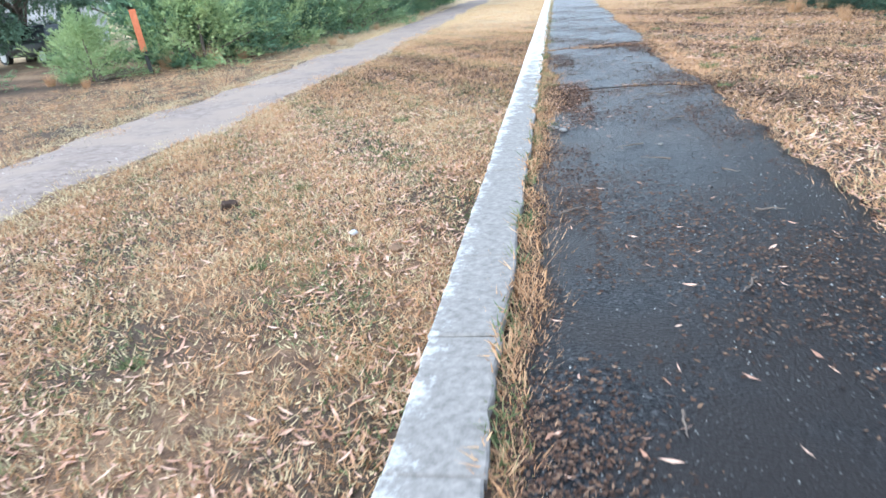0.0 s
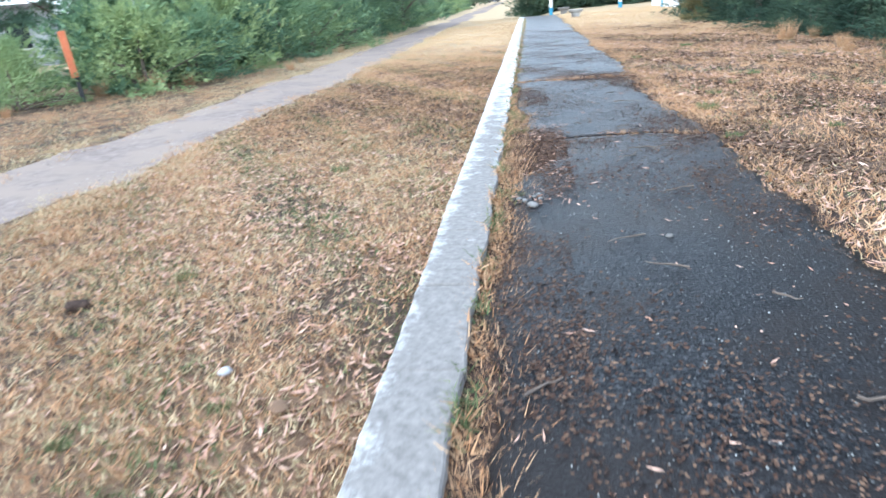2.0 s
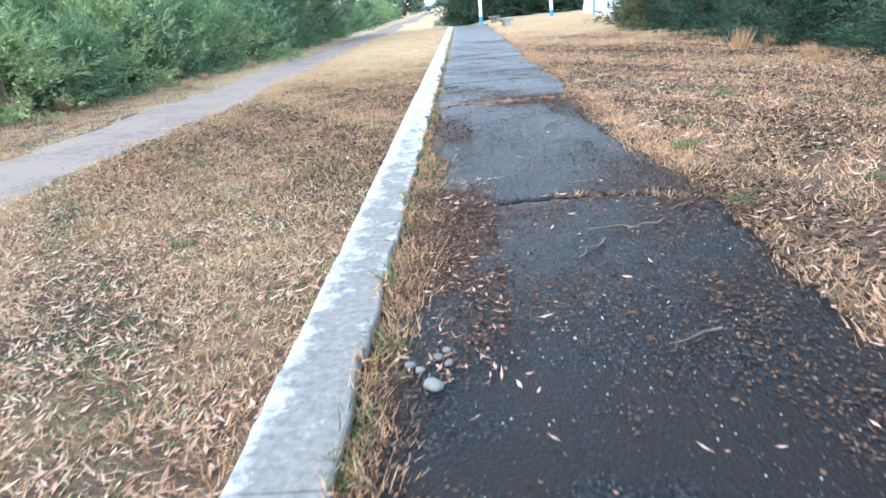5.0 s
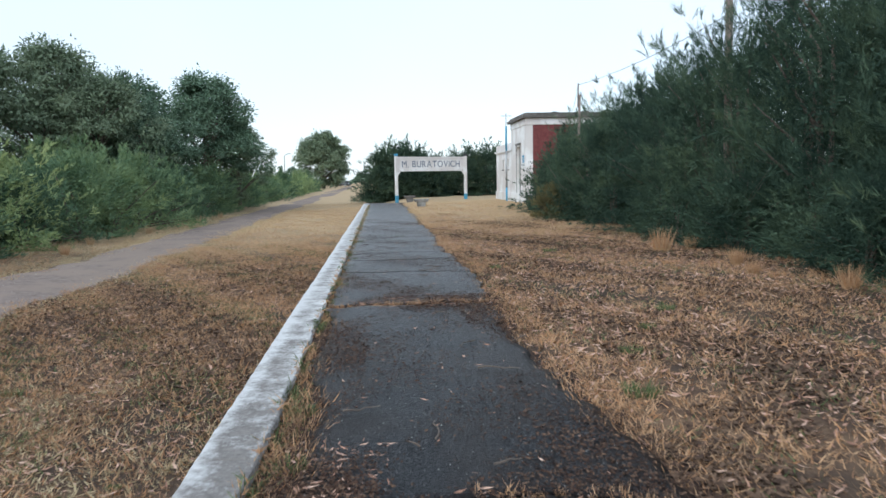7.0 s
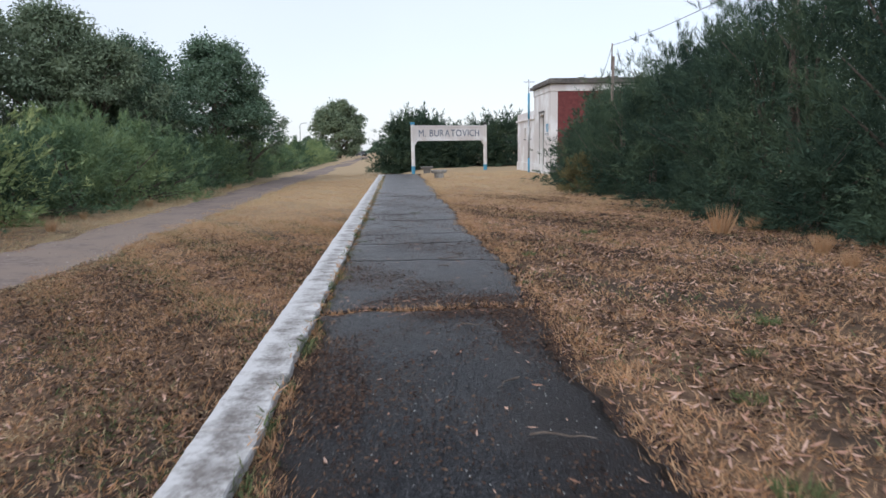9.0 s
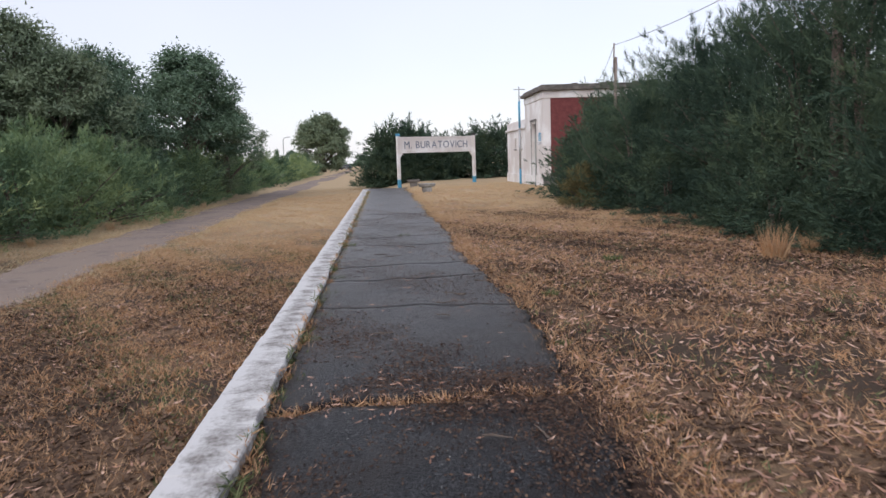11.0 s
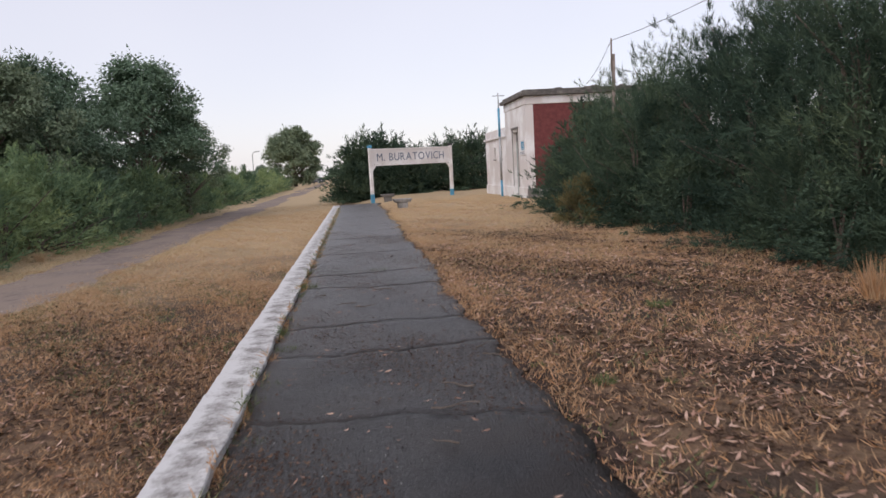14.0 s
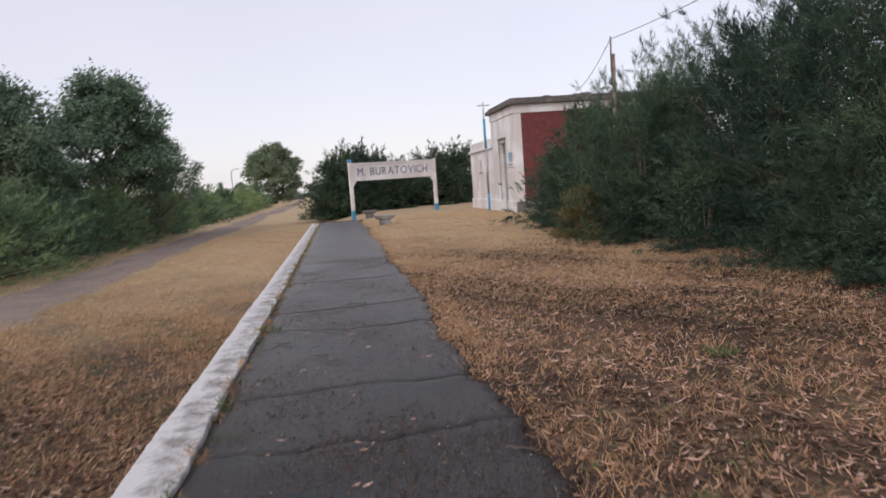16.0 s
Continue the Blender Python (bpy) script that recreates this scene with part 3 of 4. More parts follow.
# lighter shrubs along the dirt track
LIGHT = "bushy light green tamarisk shrub beside the dirt track"
left = [make_bush("tamarisk_shrub", 40 + i, 1.75, 3.0, 140, 60, M_TAMARISK_LIGHT, LIGHT, "shrub", "shrubs along the dirt track", blade=0.16, bw=0.025, girth=0.24, upright=1.1, heart=0.25, low=14.0) for i in range(3)]
spots = [(-11.7, 18.4, 0.68), (-14.6, 17.0, 0.55), (-13.4, 20.4, 0.66)]
yy = 21.0
while yy < 60:
    spots.append((-9.15 - 0.9 * math.exp(-(yy - 20) / 2.5) + rb.uniform(-0.35, 0.35) + (0.3 if yy > 30 else 0), yy, rb.uniform(0.6, 1.14)))
    if yy < 50:
        spots.append((-11.4 + rb.uniform(-0.4, 0.4), yy + 0.8, rb.uniform(0.95, 1.15)))
    yy += 2.35
far_from = len(spots)
while yy < 128:
    spots.append((-9.2 - 0.02 * (yy - 60) + rb.uniform(-0.4, 0.4), yy, rb.uniform(0.7, 1.0)))
    yy += 3.4
left_far = make_bush("tamarisk_shrub", 49, 1.8, 3.2, 120, 50, M_TAMARISK_LIGHT, LIGHT, "shrub", "shrubs along the dirt track", blade=0.24, bw=0.045, girth=0.28, upright=1.1, heart=0.25, low=14.0)
for i, (x, y, s) in enumerate(spots):
    behind = i > 3 and x < -10.6 and y < 52
    m = scaled(x, y, float(gz(x, y)), rb.uniform(0, 360), s * 1.05, s * rb.uniform(0.74, 1.0))
    if i < 3:
        left[i].matrix_basis = m
    elif i == far_from:
        left_far.matrix_basis = m
    else:
        place(left_far if behind or i > far_from else left[i % 3], m)

# low brownish shrub at the end of the hedge
dry_shrub = make_bush("dry_shrub", 36, 0.75, 0.95, 70, 70, M_DRY_SHRUB, "low brownish-green shrub at the end of the hedge", "shrub", blade=0.13, bw=0.014, girth=0.2, heart=0.25)
dry_shrub.matrix_basis = pose(6.25, 28.2, float(gz(6.25, 28.2)))

# large round shrubs behind the name board
round_shrub = make_bush("round_shrub", 35, 1.75, 4.2, 220, 38, M_TAMARISK, "large round dark green shrub behind the station name board", "shrub", "shrubs behind the name board", blade=0.24, bw=0.045, girth=0.36, heart=0.5, low=0.0)
for x, y, s, sz in ((1.4, 57.5, 1.25, 1.0), (3.2, 58.2, 1.2, 0.98), (1.1, 56.8, 0.8, 0.66), (2.6, 56.6, 0.85, 0.6), (7.4, 60, 1.1, 0.9), (9.2, 60.5, 1.1, 0.95), (5.5, 61, 0.95, 0.72), (4.6, 58.5, 0.9, 0.75)):
    m = scaled(x, y, float(gz(x, y)), rb.uniform(0, 360), s, sz)
    if x == 1.4:
        round_shrub.matrix_basis = m
    else:
        place(round_shrub, m)


def make_tree(name, seed, height, radius, mat, label, clumps=46, leaves=380, leaf=0.14, bole=0.25, squash=1.0):
    rng = np.random.default_rng(seed)
    root = tagged(new(name), label, "tree")
    bm = bmesh.new()
    top = height * 0.72
    lean = rng.uniform(-0.3, 0.3, 2)
    trunk_r = 0.028 * height
    pts = [(lean[0] * t * t, lean[1] * t * t, -0.1 + top * t) for t in (0, 0.08, 0.35, 0.7, 1.0)]
    tube(bm, pts, [trunk_r * 1.35, trunk_r, trunk_r * 0.75, trunk_r * 0.45, trunk_r * 0.15], 9)
    part("trunk", bm, M_BARK, root, "brown bark trunk")
    centres = []
    for i in range(clumps):
        a = i * 2.399 + rng.uniform(-0.4, 0.4)
        h = bole + (1 - bole) * rng.uniform(0, 1) ** 0.8
        prof = math.sin(math.pi * min(1, (h - bole * 0.6) / (1.04 - bole * 0.6)) ** 0.85) ** 0.7
        prof *= 1 + 0.16 * math.sin(2 * a + seed) + 0.14 * math.sin(9 * h + 3 * a + seed)
        reach = radius * prof * (0.25 + 0.8 * math.sqrt(rng.uniform(0, 1)))
        centres.append((reach * math.cos(a), reach * math.sin(a) * squash, h * height * 0.95, radius * rng.uniform(0.14, 0.33)))
        if i % 4 == 0:
            bm = bmesh.new()
            s = max(0.1, h - 0.28) * height
            c = centres[-1]
            tube(bm, [(0, 0, min(s, top * 0.95)), (c[0] * 0.5, c[1] * 0.5, (s + c[2]) / 2 + 0.1), (c[0], c[1], c[2])], [trunk_r * 0.4, trunk_r * 0.22, trunk_r * 0.06], 6)
            part("limb", bm, M_BARK, root)
    c = np.array(centres)
    k = np.repeat(np.arange(clumps), leaves)
    n = len(k)
    dirs = unit(rng.normal(size=(n, 3)))
    # ragged, layered pads: most leaves on the pad, some strays on outlying twigs
    stray = rng.uniform(0, 1, n) ** 3
    p = c[k, :3] + dirs * (c[k, 3] * (0.25 + 0.75 * rng.uniform(0, 1, n) + 0.25 * stray))[:, None] * np.array([1.1, 1.1, 0.72])
    p[:, 2] -= 0.2 * c[k, 3] * (np.hypot(dirs[:, 0], dirs[:, 1]) ** 2)
    twig = unit(c[:, :3] - np.array([0, 0, height * 0.45]))
    p += twig[k] * (rng.uniform(0, 1, n) ** 4 * c[k, 3] * 0.5)[:, None]
    d = unit(dirs + rng.normal(size=(n, 3)) * 0.7 - np.array([0, 0, 0.3]))
    link_mesh("crown", blade_mesh("crown", p, d, rng.uniform(0.6, 1.3, n) * leaf, rng.uniform(0.45, 0.8, n) * leaf, mat, rng, unit(dirs * 0.7 + np.array([0, 0, 0.5]))), root)
    return root


dark_tree = make_tree("leafy_tree", 61, 7.6, 2.5, M_TREE_LEAF, "dark green broadleaf tree behind the shrubs", 105, 330, 0.14, 0.16)
dark_tree.matrix_basis = scaled(-9.2, 49, LOW, 0, 1.35, 1.06)
pale_tree = make_tree("leafy_tree", 62, 8.0, 2.9, M_TREE_LEAF_PALE, "grey-green open-crowned tree behind the shrubs", 84, 280, 0.155, 0.14)
pale_tree.matrix_basis = pose(-13.2, 38.5, LOW)
mid_tree = make_tree("leafy_tree", 63, 7.2, 2.6, M_TREE_LEAF, "mid-green broadleaf tree behind the shrubs", 84, 280, 0.155, 0.14)
mid_tree.matrix_basis = pose(-11.4, 42.5, LOW)
for src, x, y, s in ((pale_tree, -16.5, 35.5, 1.05), (mid_tree, -14.5, 43, 1.0), (pale_tree, -18, 42, 1.1), (mid_tree, -19, 33, 1.05), (pale_tree, -8.0, 52, 0.68), (pale_tree, -11.2, 38.5, 0.82), (mid_tree, -10.3, 41, 0.8), (pale_tree, -15, 31.5, 0.85), (mid_tree, -21, 28, 1.0),
                    (dark_tree, -15.5, 50, 1.0), (dark_tree, -20, 24, 0.75)):
    copy_thing(src, scaled(x, y, LOW, rb.uniform(0, 360), s))
far_tree = make_tree("leafy_tree", 64, 12.0, 4.9, M_TREE_LEAF_PALE, "lone grey-green tree beyond the end of the track", 150, 200, 0.45, 0.1)
far_tree.matrix_basis = pose(-11.2, 160, LOW)
tagged(copy_thing(mid_tree, scaled(-15.4, 140, LOW, 40, 0.62)), "small dark conifer-like tree in the distance")
# distant tree belt
rf = np.random.default_rng(5)
belt = tagged(new("tree_belt"), "hazy low belt of trees along the horizon", "trees", kind="stuff")
nb = 26000
bx = rf.uniform(-260, 300, nb)
by = 330 + rf.uniform(0, 40, nb)
bh = (3.5 + 2.0 * np.sin(bx * 0.05) + 1.5 * np.sin(bx * 0.17 + 2) + 1.0 * np.sin(bx * 0.6)) * rf.uniform(0.05, 1, nb) ** 0.6
bp = np.stack([bx, by, LOW + np.maximum(bh, 0.2)], 1)
link_mesh("crown", leaf_mesh("crown", bp, unit(rf.normal(size=(nb, 3))), unit(rf.normal(size=(nb, 3))), rf.uniform(0.8, 2.0, nb), rf.uniform(0.6, 1.4, nb), M_TREE_LEAF), belt)

# ---- the station ----
BX, BY0, BY1, BY2 = 8.15, 41.0, 45.0, 50.6      # facade, near corner, end of the tall block, end of the low block
station = tagged(new("station_building"), "white station building with a red side wall and blue trim", "building")


def wall_with_openings(name, x, y0, y1, z0, z1, thick, openings, mat, label):
    """A wall along y of piers, sills and lintels round its openings."""
    bm = bmesh.new()
    y = y0
    for a, b, lo, hi in sorted(openings):
        box(bm, x, y, z0, x + thick, a, z1)
        if lo > z0:
            box(bm, x, a, z0, x + thick, b, lo)
        box(bm, x, a, hi, x + thick, b, z1)
        y = b
    box(bm, x, y, z0, x + thick, y1, z1)
    return part(name, bm, mat, station, label)


wall_with_openings("front_wall", BX, BY0, BY1, -0.2, 3.85, 0.3, [(42.55, 43.5, 0.0, 2.85)], M_WHITE, "flaking white plaster wall")
wall_with_openings("low_front_wall", BX + 0.1, BY1, BY2, -0.2, 2.75, 0.3, [(46.3, 46.75, 1.75, 2.35), (47.9, 48.35, 1.75, 2.35)], M_WHITE, "white plaster wall of the low wing")
box_part("side_wall", (BX + 0.3, BY0, -0.2, BX + 8, BY0 + 0.3, 3.85), M_RED, station, "dark red painted side wall")
box_part("corner_pilaster", (BX - 0.002, BY0 - 0.012, -0.2, BX + 0.32, BY0 + 0.3, 3.85), M_WHITE, station)
box_part("plinth", (BX - 0.05, BY0 - 0.05, -0.25, BX + 0.0, 42.5, 0.45), M_WHITE, station, bevel=0.015)
box_part("plinth", (BX - 0.05, 43.55, -0.25, BX + 0.0, BY1 + 0.02, 0.45), M_WHITE, station, bevel=0.015)
box_part("plinth", (BX + 0.04, BY1 + 0.03, -0.25, BX + 0.098, BY2, 0.45), M_WHITE, station, bevel=0.015)
box_part("plinth", (BX - 0.05, BY0 - 0.062, -0.25, BX + 8, BY0 - 0.014, 0.42), M_CONCRETE, station, "grey concrete plinth", bevel=0.015)
box_part("back_wall", (BX + 7.7, BY0 + 0.3, -0.2, BX + 8, BY2, 3.85), M_WHITE, station)
box_part("end_wall", (BX + 0.4, BY2 - 0.3, -0.2, BX + 7.7, BY2 - 0.003, 2.75), M_WHITE, station)
box_part("party_wall", (BX + 0.4, BY1 - 0.3, -0.2, BX + 7.7, BY1 + 0.003, 3.85), M_WHITE, station)
for nm, dims, mt, lb in (("frieze", (BX - 0.04, BY0 - 0.04, 3.853, BX + 8.02, BY1 + 0.02, 4.18), M_WHITE, "white frieze band"),
                         ("cornice", (BX - 0.20, BY0 - 0.20, 4.183, BX + 8.2, BY1 + 0.15, 4.33), M_CAP, "weathered dark cornice"),
                         ("parapet", (BX - 0.08, BY0 - 0.08, 4.333, BX + 8.1, BY1 + 0.05, 4.44), M_CAP, "blackened parapet top"),
                         ("low_cornice", (BX + 0.0, BY1 + 0.155, 2.753, BX + 7.7, BY2 + 0.08, 2.86), M_WHITE, "white string course"),
                         ("low_parapet", (BX + 0.1, BY1 + 0.155, 2.863, BX + 7.7, BY2 + 0.02, 3.22), M_WHITE, "white parapet of the low wing")):
    box_part(nm, dims, mt, station, lb, bevel=0.02)
for i in range(4):
    yb = BX + 1.3 + i * 0.62 + 0.9 * (i % 2)
    box_part("loose_brick", (yb, BY0 - 0.05, 4.443, yb + 0.25 + 0.1 * (i % 3), BY0 + 0.12, 4.48 + 0.03 * (i % 2)), M_CAP, station, bevel=0.01)
door = box_part("door", (BX + 0.14, 42.555, 0.003, BX + 0.19, 43.495, 2.4), M_DOOR, station, "tall grey-green panelled door")
for a, b in ((0.2, 0.95), (1.1, 1.7), (1.85, 2.3)):
    for c in (42.63, 43.07):
        box_part("panel", (BX + 0.128, c, a, BX + 0.139, c + 0.36, b), M_DOOR, door, bevel=0.004)
box_part("door_handle", (BX + 0.08, 42.63, 1.0, BX + 0.127, 42.66, 1.12), M_STEEL, door)
box_part("transom", (BX + 0.15, 42.555, 2.403, BX + 0.18, 43.495, 2.848), M_GLASS_DARK, station, "dark transom pane")
for dims in ((BX - 0.03, 42.47, 0.453, BX - 0.003, 42.547, 2.95), (BX - 0.03, 43.503, 0.453, BX - 0.003, 43.58, 2.95), (BX - 0.05, 42.40, 2.953, BX - 0.003, 43.65, 3.05)):
    box_part("door_surround", dims, M_CONCRETE, station, bevel=0.008)
for a in (46.3, 47.9):
    w = box_part("window", (BX + 0.25, a, 1.75, BX + 0.28, a + 0.45, 2.35), M_GLASS_DARK, station, "small dark window")
    box_part("sill", (BX + 0.05, a - 0.05, 1.70, BX + 0.098, a + 0.5, 1.748), M_CONCRETE, w)
plaque = tagged(new("wall_sign"), "white notice board with a blue square on the station wall", "sign")
box_part("board", (BX - 0.035, 41.15, 1.80, BX - 0.004, 42.25, 2.45), M_WHITE, plaque, bevel=0.004)
box_part("blue_panel", (BX - 0.042, 41.35, 2.02, BX - 0.037, 41.85, 2.38), M_BLUE, plaque, "sky blue panel")
for i in range(3):
    box_part("writing_bar", (BX - 0.046, 41.40, 2.08 + 0.09 * i, BX - 0.043, 41.8 - 0.08 * i, 2.11 + 0.09 * i), M_WHITE, plaque)
for i in range(2):
    box_part("writing_bar", (BX - 0.040, 41.3, 1.86 + 0.06 * i, BX - 0.0365, 42.1, 1.885 + 0.06 * i), M_LETTER, plaque)

mast = tagged(new("flag_mast"), "blue and white banded mast with a cross-arm by the station", "mast")
bm = bmesh.new()
for z0, z1, mt, lb in ((-0.2, 0.75, M_BLUE, "sky blue band"), (0.752, 2.75, M_STEEL, "bare pipe"), (2.752, 4.05, M_BLUE, "sky blue band"), (4.052, 4.75, M_STEEL, "thin top")):
    bm = bmesh.new()
    r = 0.055 if z1 < 4.1 else 0.025
    tube(bm, [(7.82, 44.75, z0), (7.82, 44.75, z1)], [r, r], 10)
    part("pipe_section", bm, mt, mast, lb, True)
bm = bmesh.new()
tube(bm, [(7.55, 44.75, 4.62), (8.12, 44.75, 4.62)], [0.02, 0.02], 8)
part("cross_arm", bm, M_STEEL, mast)

# station name board
SA, SB = Vector((1.88, 48.9, 0)), Vector((6.3, 50.9, 0))
span = (SB - SA).length
ang = math.degrees(math.atan2(SB.y - SA.y, SB.x - SA.x))
board = tagged(new("station_sign"), "white station name board on two blue-footed posts", "sign")
board.matrix_basis = pose(SA.x, SA.y, float(gz(SA.x, SA.y)), 0, 0, ang)
for x in (0, span):
    p = box_part("post", (x - 0.08, -0.08, 0.5, x + 0.08, 0.08, 2.86), M_WHITE, board, bevel=0.012)
    box_part("foot", (x - 0.084, -0.084, -0.3, x + 0.084, 0.084, 0.497), M_BLUE, p, "sky blue painted foot", bevel=0.01)
    box_part("cap", (x - 0.10, -0.10, 2.863, x + 0.10, 0.10, 3.0), M_BLUE if x == 0 else M_BLACK, p, "dark finial", bevel=0.02)
box_part("panel", (0.083, -0.03, 2.02, span - 0.083, 0.03, 2.74), M_WHITE, board)
for z0, z1 in ((2.743, 2.82), (1.94, 2.017)):
    box_part("rail", (0.083, -0.06, z0, span - 0.083, 0.06, z1), M_WHITE, board, bevel=0.008)
for x, s in ((0.083, 1), (span - 0.083, -1)):
    bm = bmesh.new()
    vs = [bm.verts.new(v) for v in ((x, -0.04, 1.936), (x + 0.22 * s, -0.04, 1.936), (x, -0.04, 1.66), (x, 0.04, 1.936), (x + 0.22 * s, 0.04, 1.936), (x, 0.04, 1.66))]
    for f in ((0, 1, 2), (5, 4, 3), (0, 3, 4, 1), (1, 4, 5, 2), (2, 5, 3, 0)):
        bm.faces.new([vs[i] for i in f])
    bmesh.ops.recalc_face_normals(bm, faces=bm.faces)
    part("bracket", bm, M_WHITE, board)


def letter_mesh(ch):
    txt = bpy.data.curves.new("letter", "FONT")
    txt.body, txt.size, txt.extrude, txt.align_y, txt.offset = ch, 0.56, 0.006, "CENTER", 0.0
    tmp = new("letter_source", txt)
    me = bpy.data.meshes.new_from_object(tmp.evaluated_get(bpy.context.evaluated_depsgraph_get()))
    bpy.data.objects.remove(tmp)
    me.materials.clear()
    me.materials.append(M_LETTER)
    xs = [v.co.x for v in me.vertices]
    return me, min(xs), max(xs)


glyphs = {ch: letter_mesh(ch) for ch in sorted(set("M.BURATOVICH"))}
text = "M. BURATOVICH"
run = sum(0.22 if c == " " else glyphs[c][2] - glyphs[c][1] + 0.075 for c in text)
stretch = (span - 0.75) / run
at = 0.375
for c in text:
    if c == " ":
        at += 0.22 * stretch
        continue
    me, x0, x1 = glyphs[c]
    k = link_mesh("letter", me, board, "grey-blue painted capital letter")
    k.matrix_basis = pose(at - x0 * stretch, -0.038, 2.36, 90, 0, 0) @ Matrix.Diagonal((stretch, 1, 1, 1))
    at += (x1 - x0 + 0.075) * stretch


def concrete_bench(x, y, rz):
    b = tagged(new("concrete_bench"), "low grey concrete bench with a thick slab seat on a pedestal", "bench", "concrete benches by the name board")
    b.matrix_basis = pose(x, y, float(gz(x, y)), 0, 0, rz)
    bm = box(bmesh.new(), -0.36, -0.2, 0.24, 0.36, 0.2, 0.38, bevel=0.02)
    for v in bm.verts:
        if v.co.z < 0.33:
            v.co.x *= 0.86
            v.co.y *= 0.86
    part("seat", bm, M_CONCRETE, b)
    bm = box(bmesh.new(), -0.2, -0.13, -0.1, 0.2, 0.13, 0.238, bevel=0.015)
    for v in bm.verts:
        if v.co.z < 0:
            v.co.x *= 0.85
    part("pedestal", bm, M_CONCRETE, b)
    return b


concrete_bench(2.82, 39.9, 8)
concrete_bench(2.62, 48.0, 4)

# poles and wires
pole = tagged(new("utility_pole"), "weathered thin wooden pole standing in the hedge", "utility pole")
bm = bmesh.new()
tube(bm, [(7.30, 29, -0.2), (7.34, 29, 2.0), (7.37, 29, 3.9)], [0.05, 0.045, 0.04], 10)
part("shaft", bm, M_POLE_WOOD, pole, smooth=True)
bm = bmesh.new()
tube(bm, [(7.28, 28.94, 0.0), (7.30, 28.94, 0.95)], [0.05, 0.05], 10)
part("painted_foot", bm, M_ORANGE, pole, "faded orange painted foot", True)
bm = bmesh.new()
tube(bm, [(7.31, 28.98, 3.5), (7.32, 28.98, 4.27)], [0.022, 0.02], 8)
part("extension", bm, M_POLE_WOOD, pole, smooth=True)
big = tagged(new("utility_pole"), "thick brown wooden pole rising out of the hedge", "utility pole")
bm = bmesh.new()
tube(bm, [(8.25, 20.9, -0.2), (8.22, 20.9, 2.5), (8.2, 20.9, 5.4)], [0.085, 0.08, 0.07], 10)
part("shaft", bm, M_POLE_WOOD, big, smooth=True)
bm = bmesh.new()
tube(bm, [(8.2, 20.96, 4.5), (8.2, 21.04, 4.5), (8.2, 21.04, 4.58)], [0.015, 0.02, 0.03], 8)
part("insulator", bm, M_STEEL, big)


def wire(a, b, sag):
    a, b = Vector(a), Vector(b)
    pts = []
    for i in range(13):
        u = i / 12
        p = a.lerp(b, u)
        p.z -= sag * 4 * u * (1 - u)
        pts.append(p)
    bm = bmesh.new()
    tube(bm, pts, [0.007] * 13, 5)
    return tagged(part("overhead_wire", bm, M_WIRE, None), "thin dark overhead wire between pole and roof", "wire", "overhead wires")


wire((7.32, 29, 4.22), (10.3, 41.0, 4.45), 0.35)
wire((7.32, 29, 4.22), (8.2, 21.04, 4.59), 0.15)

# orange-topped marker post by the track
marker = tagged(new("marker_post"), "leaning marker post with an orange board and dark foot", "post")
marker.matrix_basis = pose(-10.5, 19.2, float(gz(-10.5, 19.2)), 0, -4, 25)
box_part("foot", (-0.05, -0.05, -0.25, 0.05, 0.05, 1.5), M_BLACK, marker, "dark rusty post", bevel=0.01)
box_part("board", (-0.10, -0.075, 0.62, 0.07, -0.053, 1.72), M_ORANGE, marker, "faded orange board", bevel=0.006)

# far things
lamp = tagged(new("street_lamp"), "thin grey street lamp with a short arm in the distance", "street lamp")
bm = bmesh.new()
tube(bm, [(-18, 150, LOW - 0.2), (-18, 150, 6.2), (-17.8, 150, 6.6), (-17.2, 150, 6.75)], [0.11, 0.09, 0.08, 0.07], 8)
part("mast", bm, M_STEEL, lamp, smooth=True)
box_part("head", (-17.3, 149.85, 6.68, -16.6, 150.15, 6.82), M_STEEL, lamp, bevel=0.04)


def parked_car(x, y, rz, mat, label):
    c = tagged(new("car"), label, "car")
    c.matrix_basis = pose(x, y, LOW, 0, 0, rz)
    bm = box(bmesh.new(), -0.88, -2.1, 0.28, 0.88, 2.1, 0.9, bevel=0.12)
    part("body", bm, mat, c, smooth=True)
    bm = box(bmesh.new(), -0.82, -1.7, 0.88, 0.82, 0.8, 1.45, bevel=0.06)
    for v in bm.verts:
        if v.co.z > 1.2:
            v.co.x *= 0.82
            v.co.y = v.co.y * 0.78 - 0.1
    part("cabin", bm, M_GLASS_DARK, c, "dark glazed cabin", True)
    for sx in (-0.8, 0.8):
        for sy2 in (-1.3, 1.3):
            bm = bmesh.new()
            bmesh.ops.create_cone(bm, cap_ends=True, segments=18, radius1=0.32, radius2=0.32, depth=0.2, matrix=pose(sx, sy2, 0.32, 0, 90, 0))
            w = part("wheel", bm, M_RUBBER, c)
            bm = bmesh.new()
            bmesh.ops.create_cone(bm, cap_ends=True, segments=14, radius1=0.2, radius2=0.16, depth=0.22, matrix=pose(sx * 1.01, sy2, 0.32, 0, 90, 0))
            part("rim", bm, M_STEEL, w)
    for sx in (-0.6, 0.6):
        box_part("headlight", (sx - 0.15, -2.12, 0.62, sx + 0.15, -2.06, 0.75), M_STEEL, c, bevel=0.02)
    return c


parked_car(-9.2, 200, 60, M_CARPAINT, "dark car parked at the far end of the track")

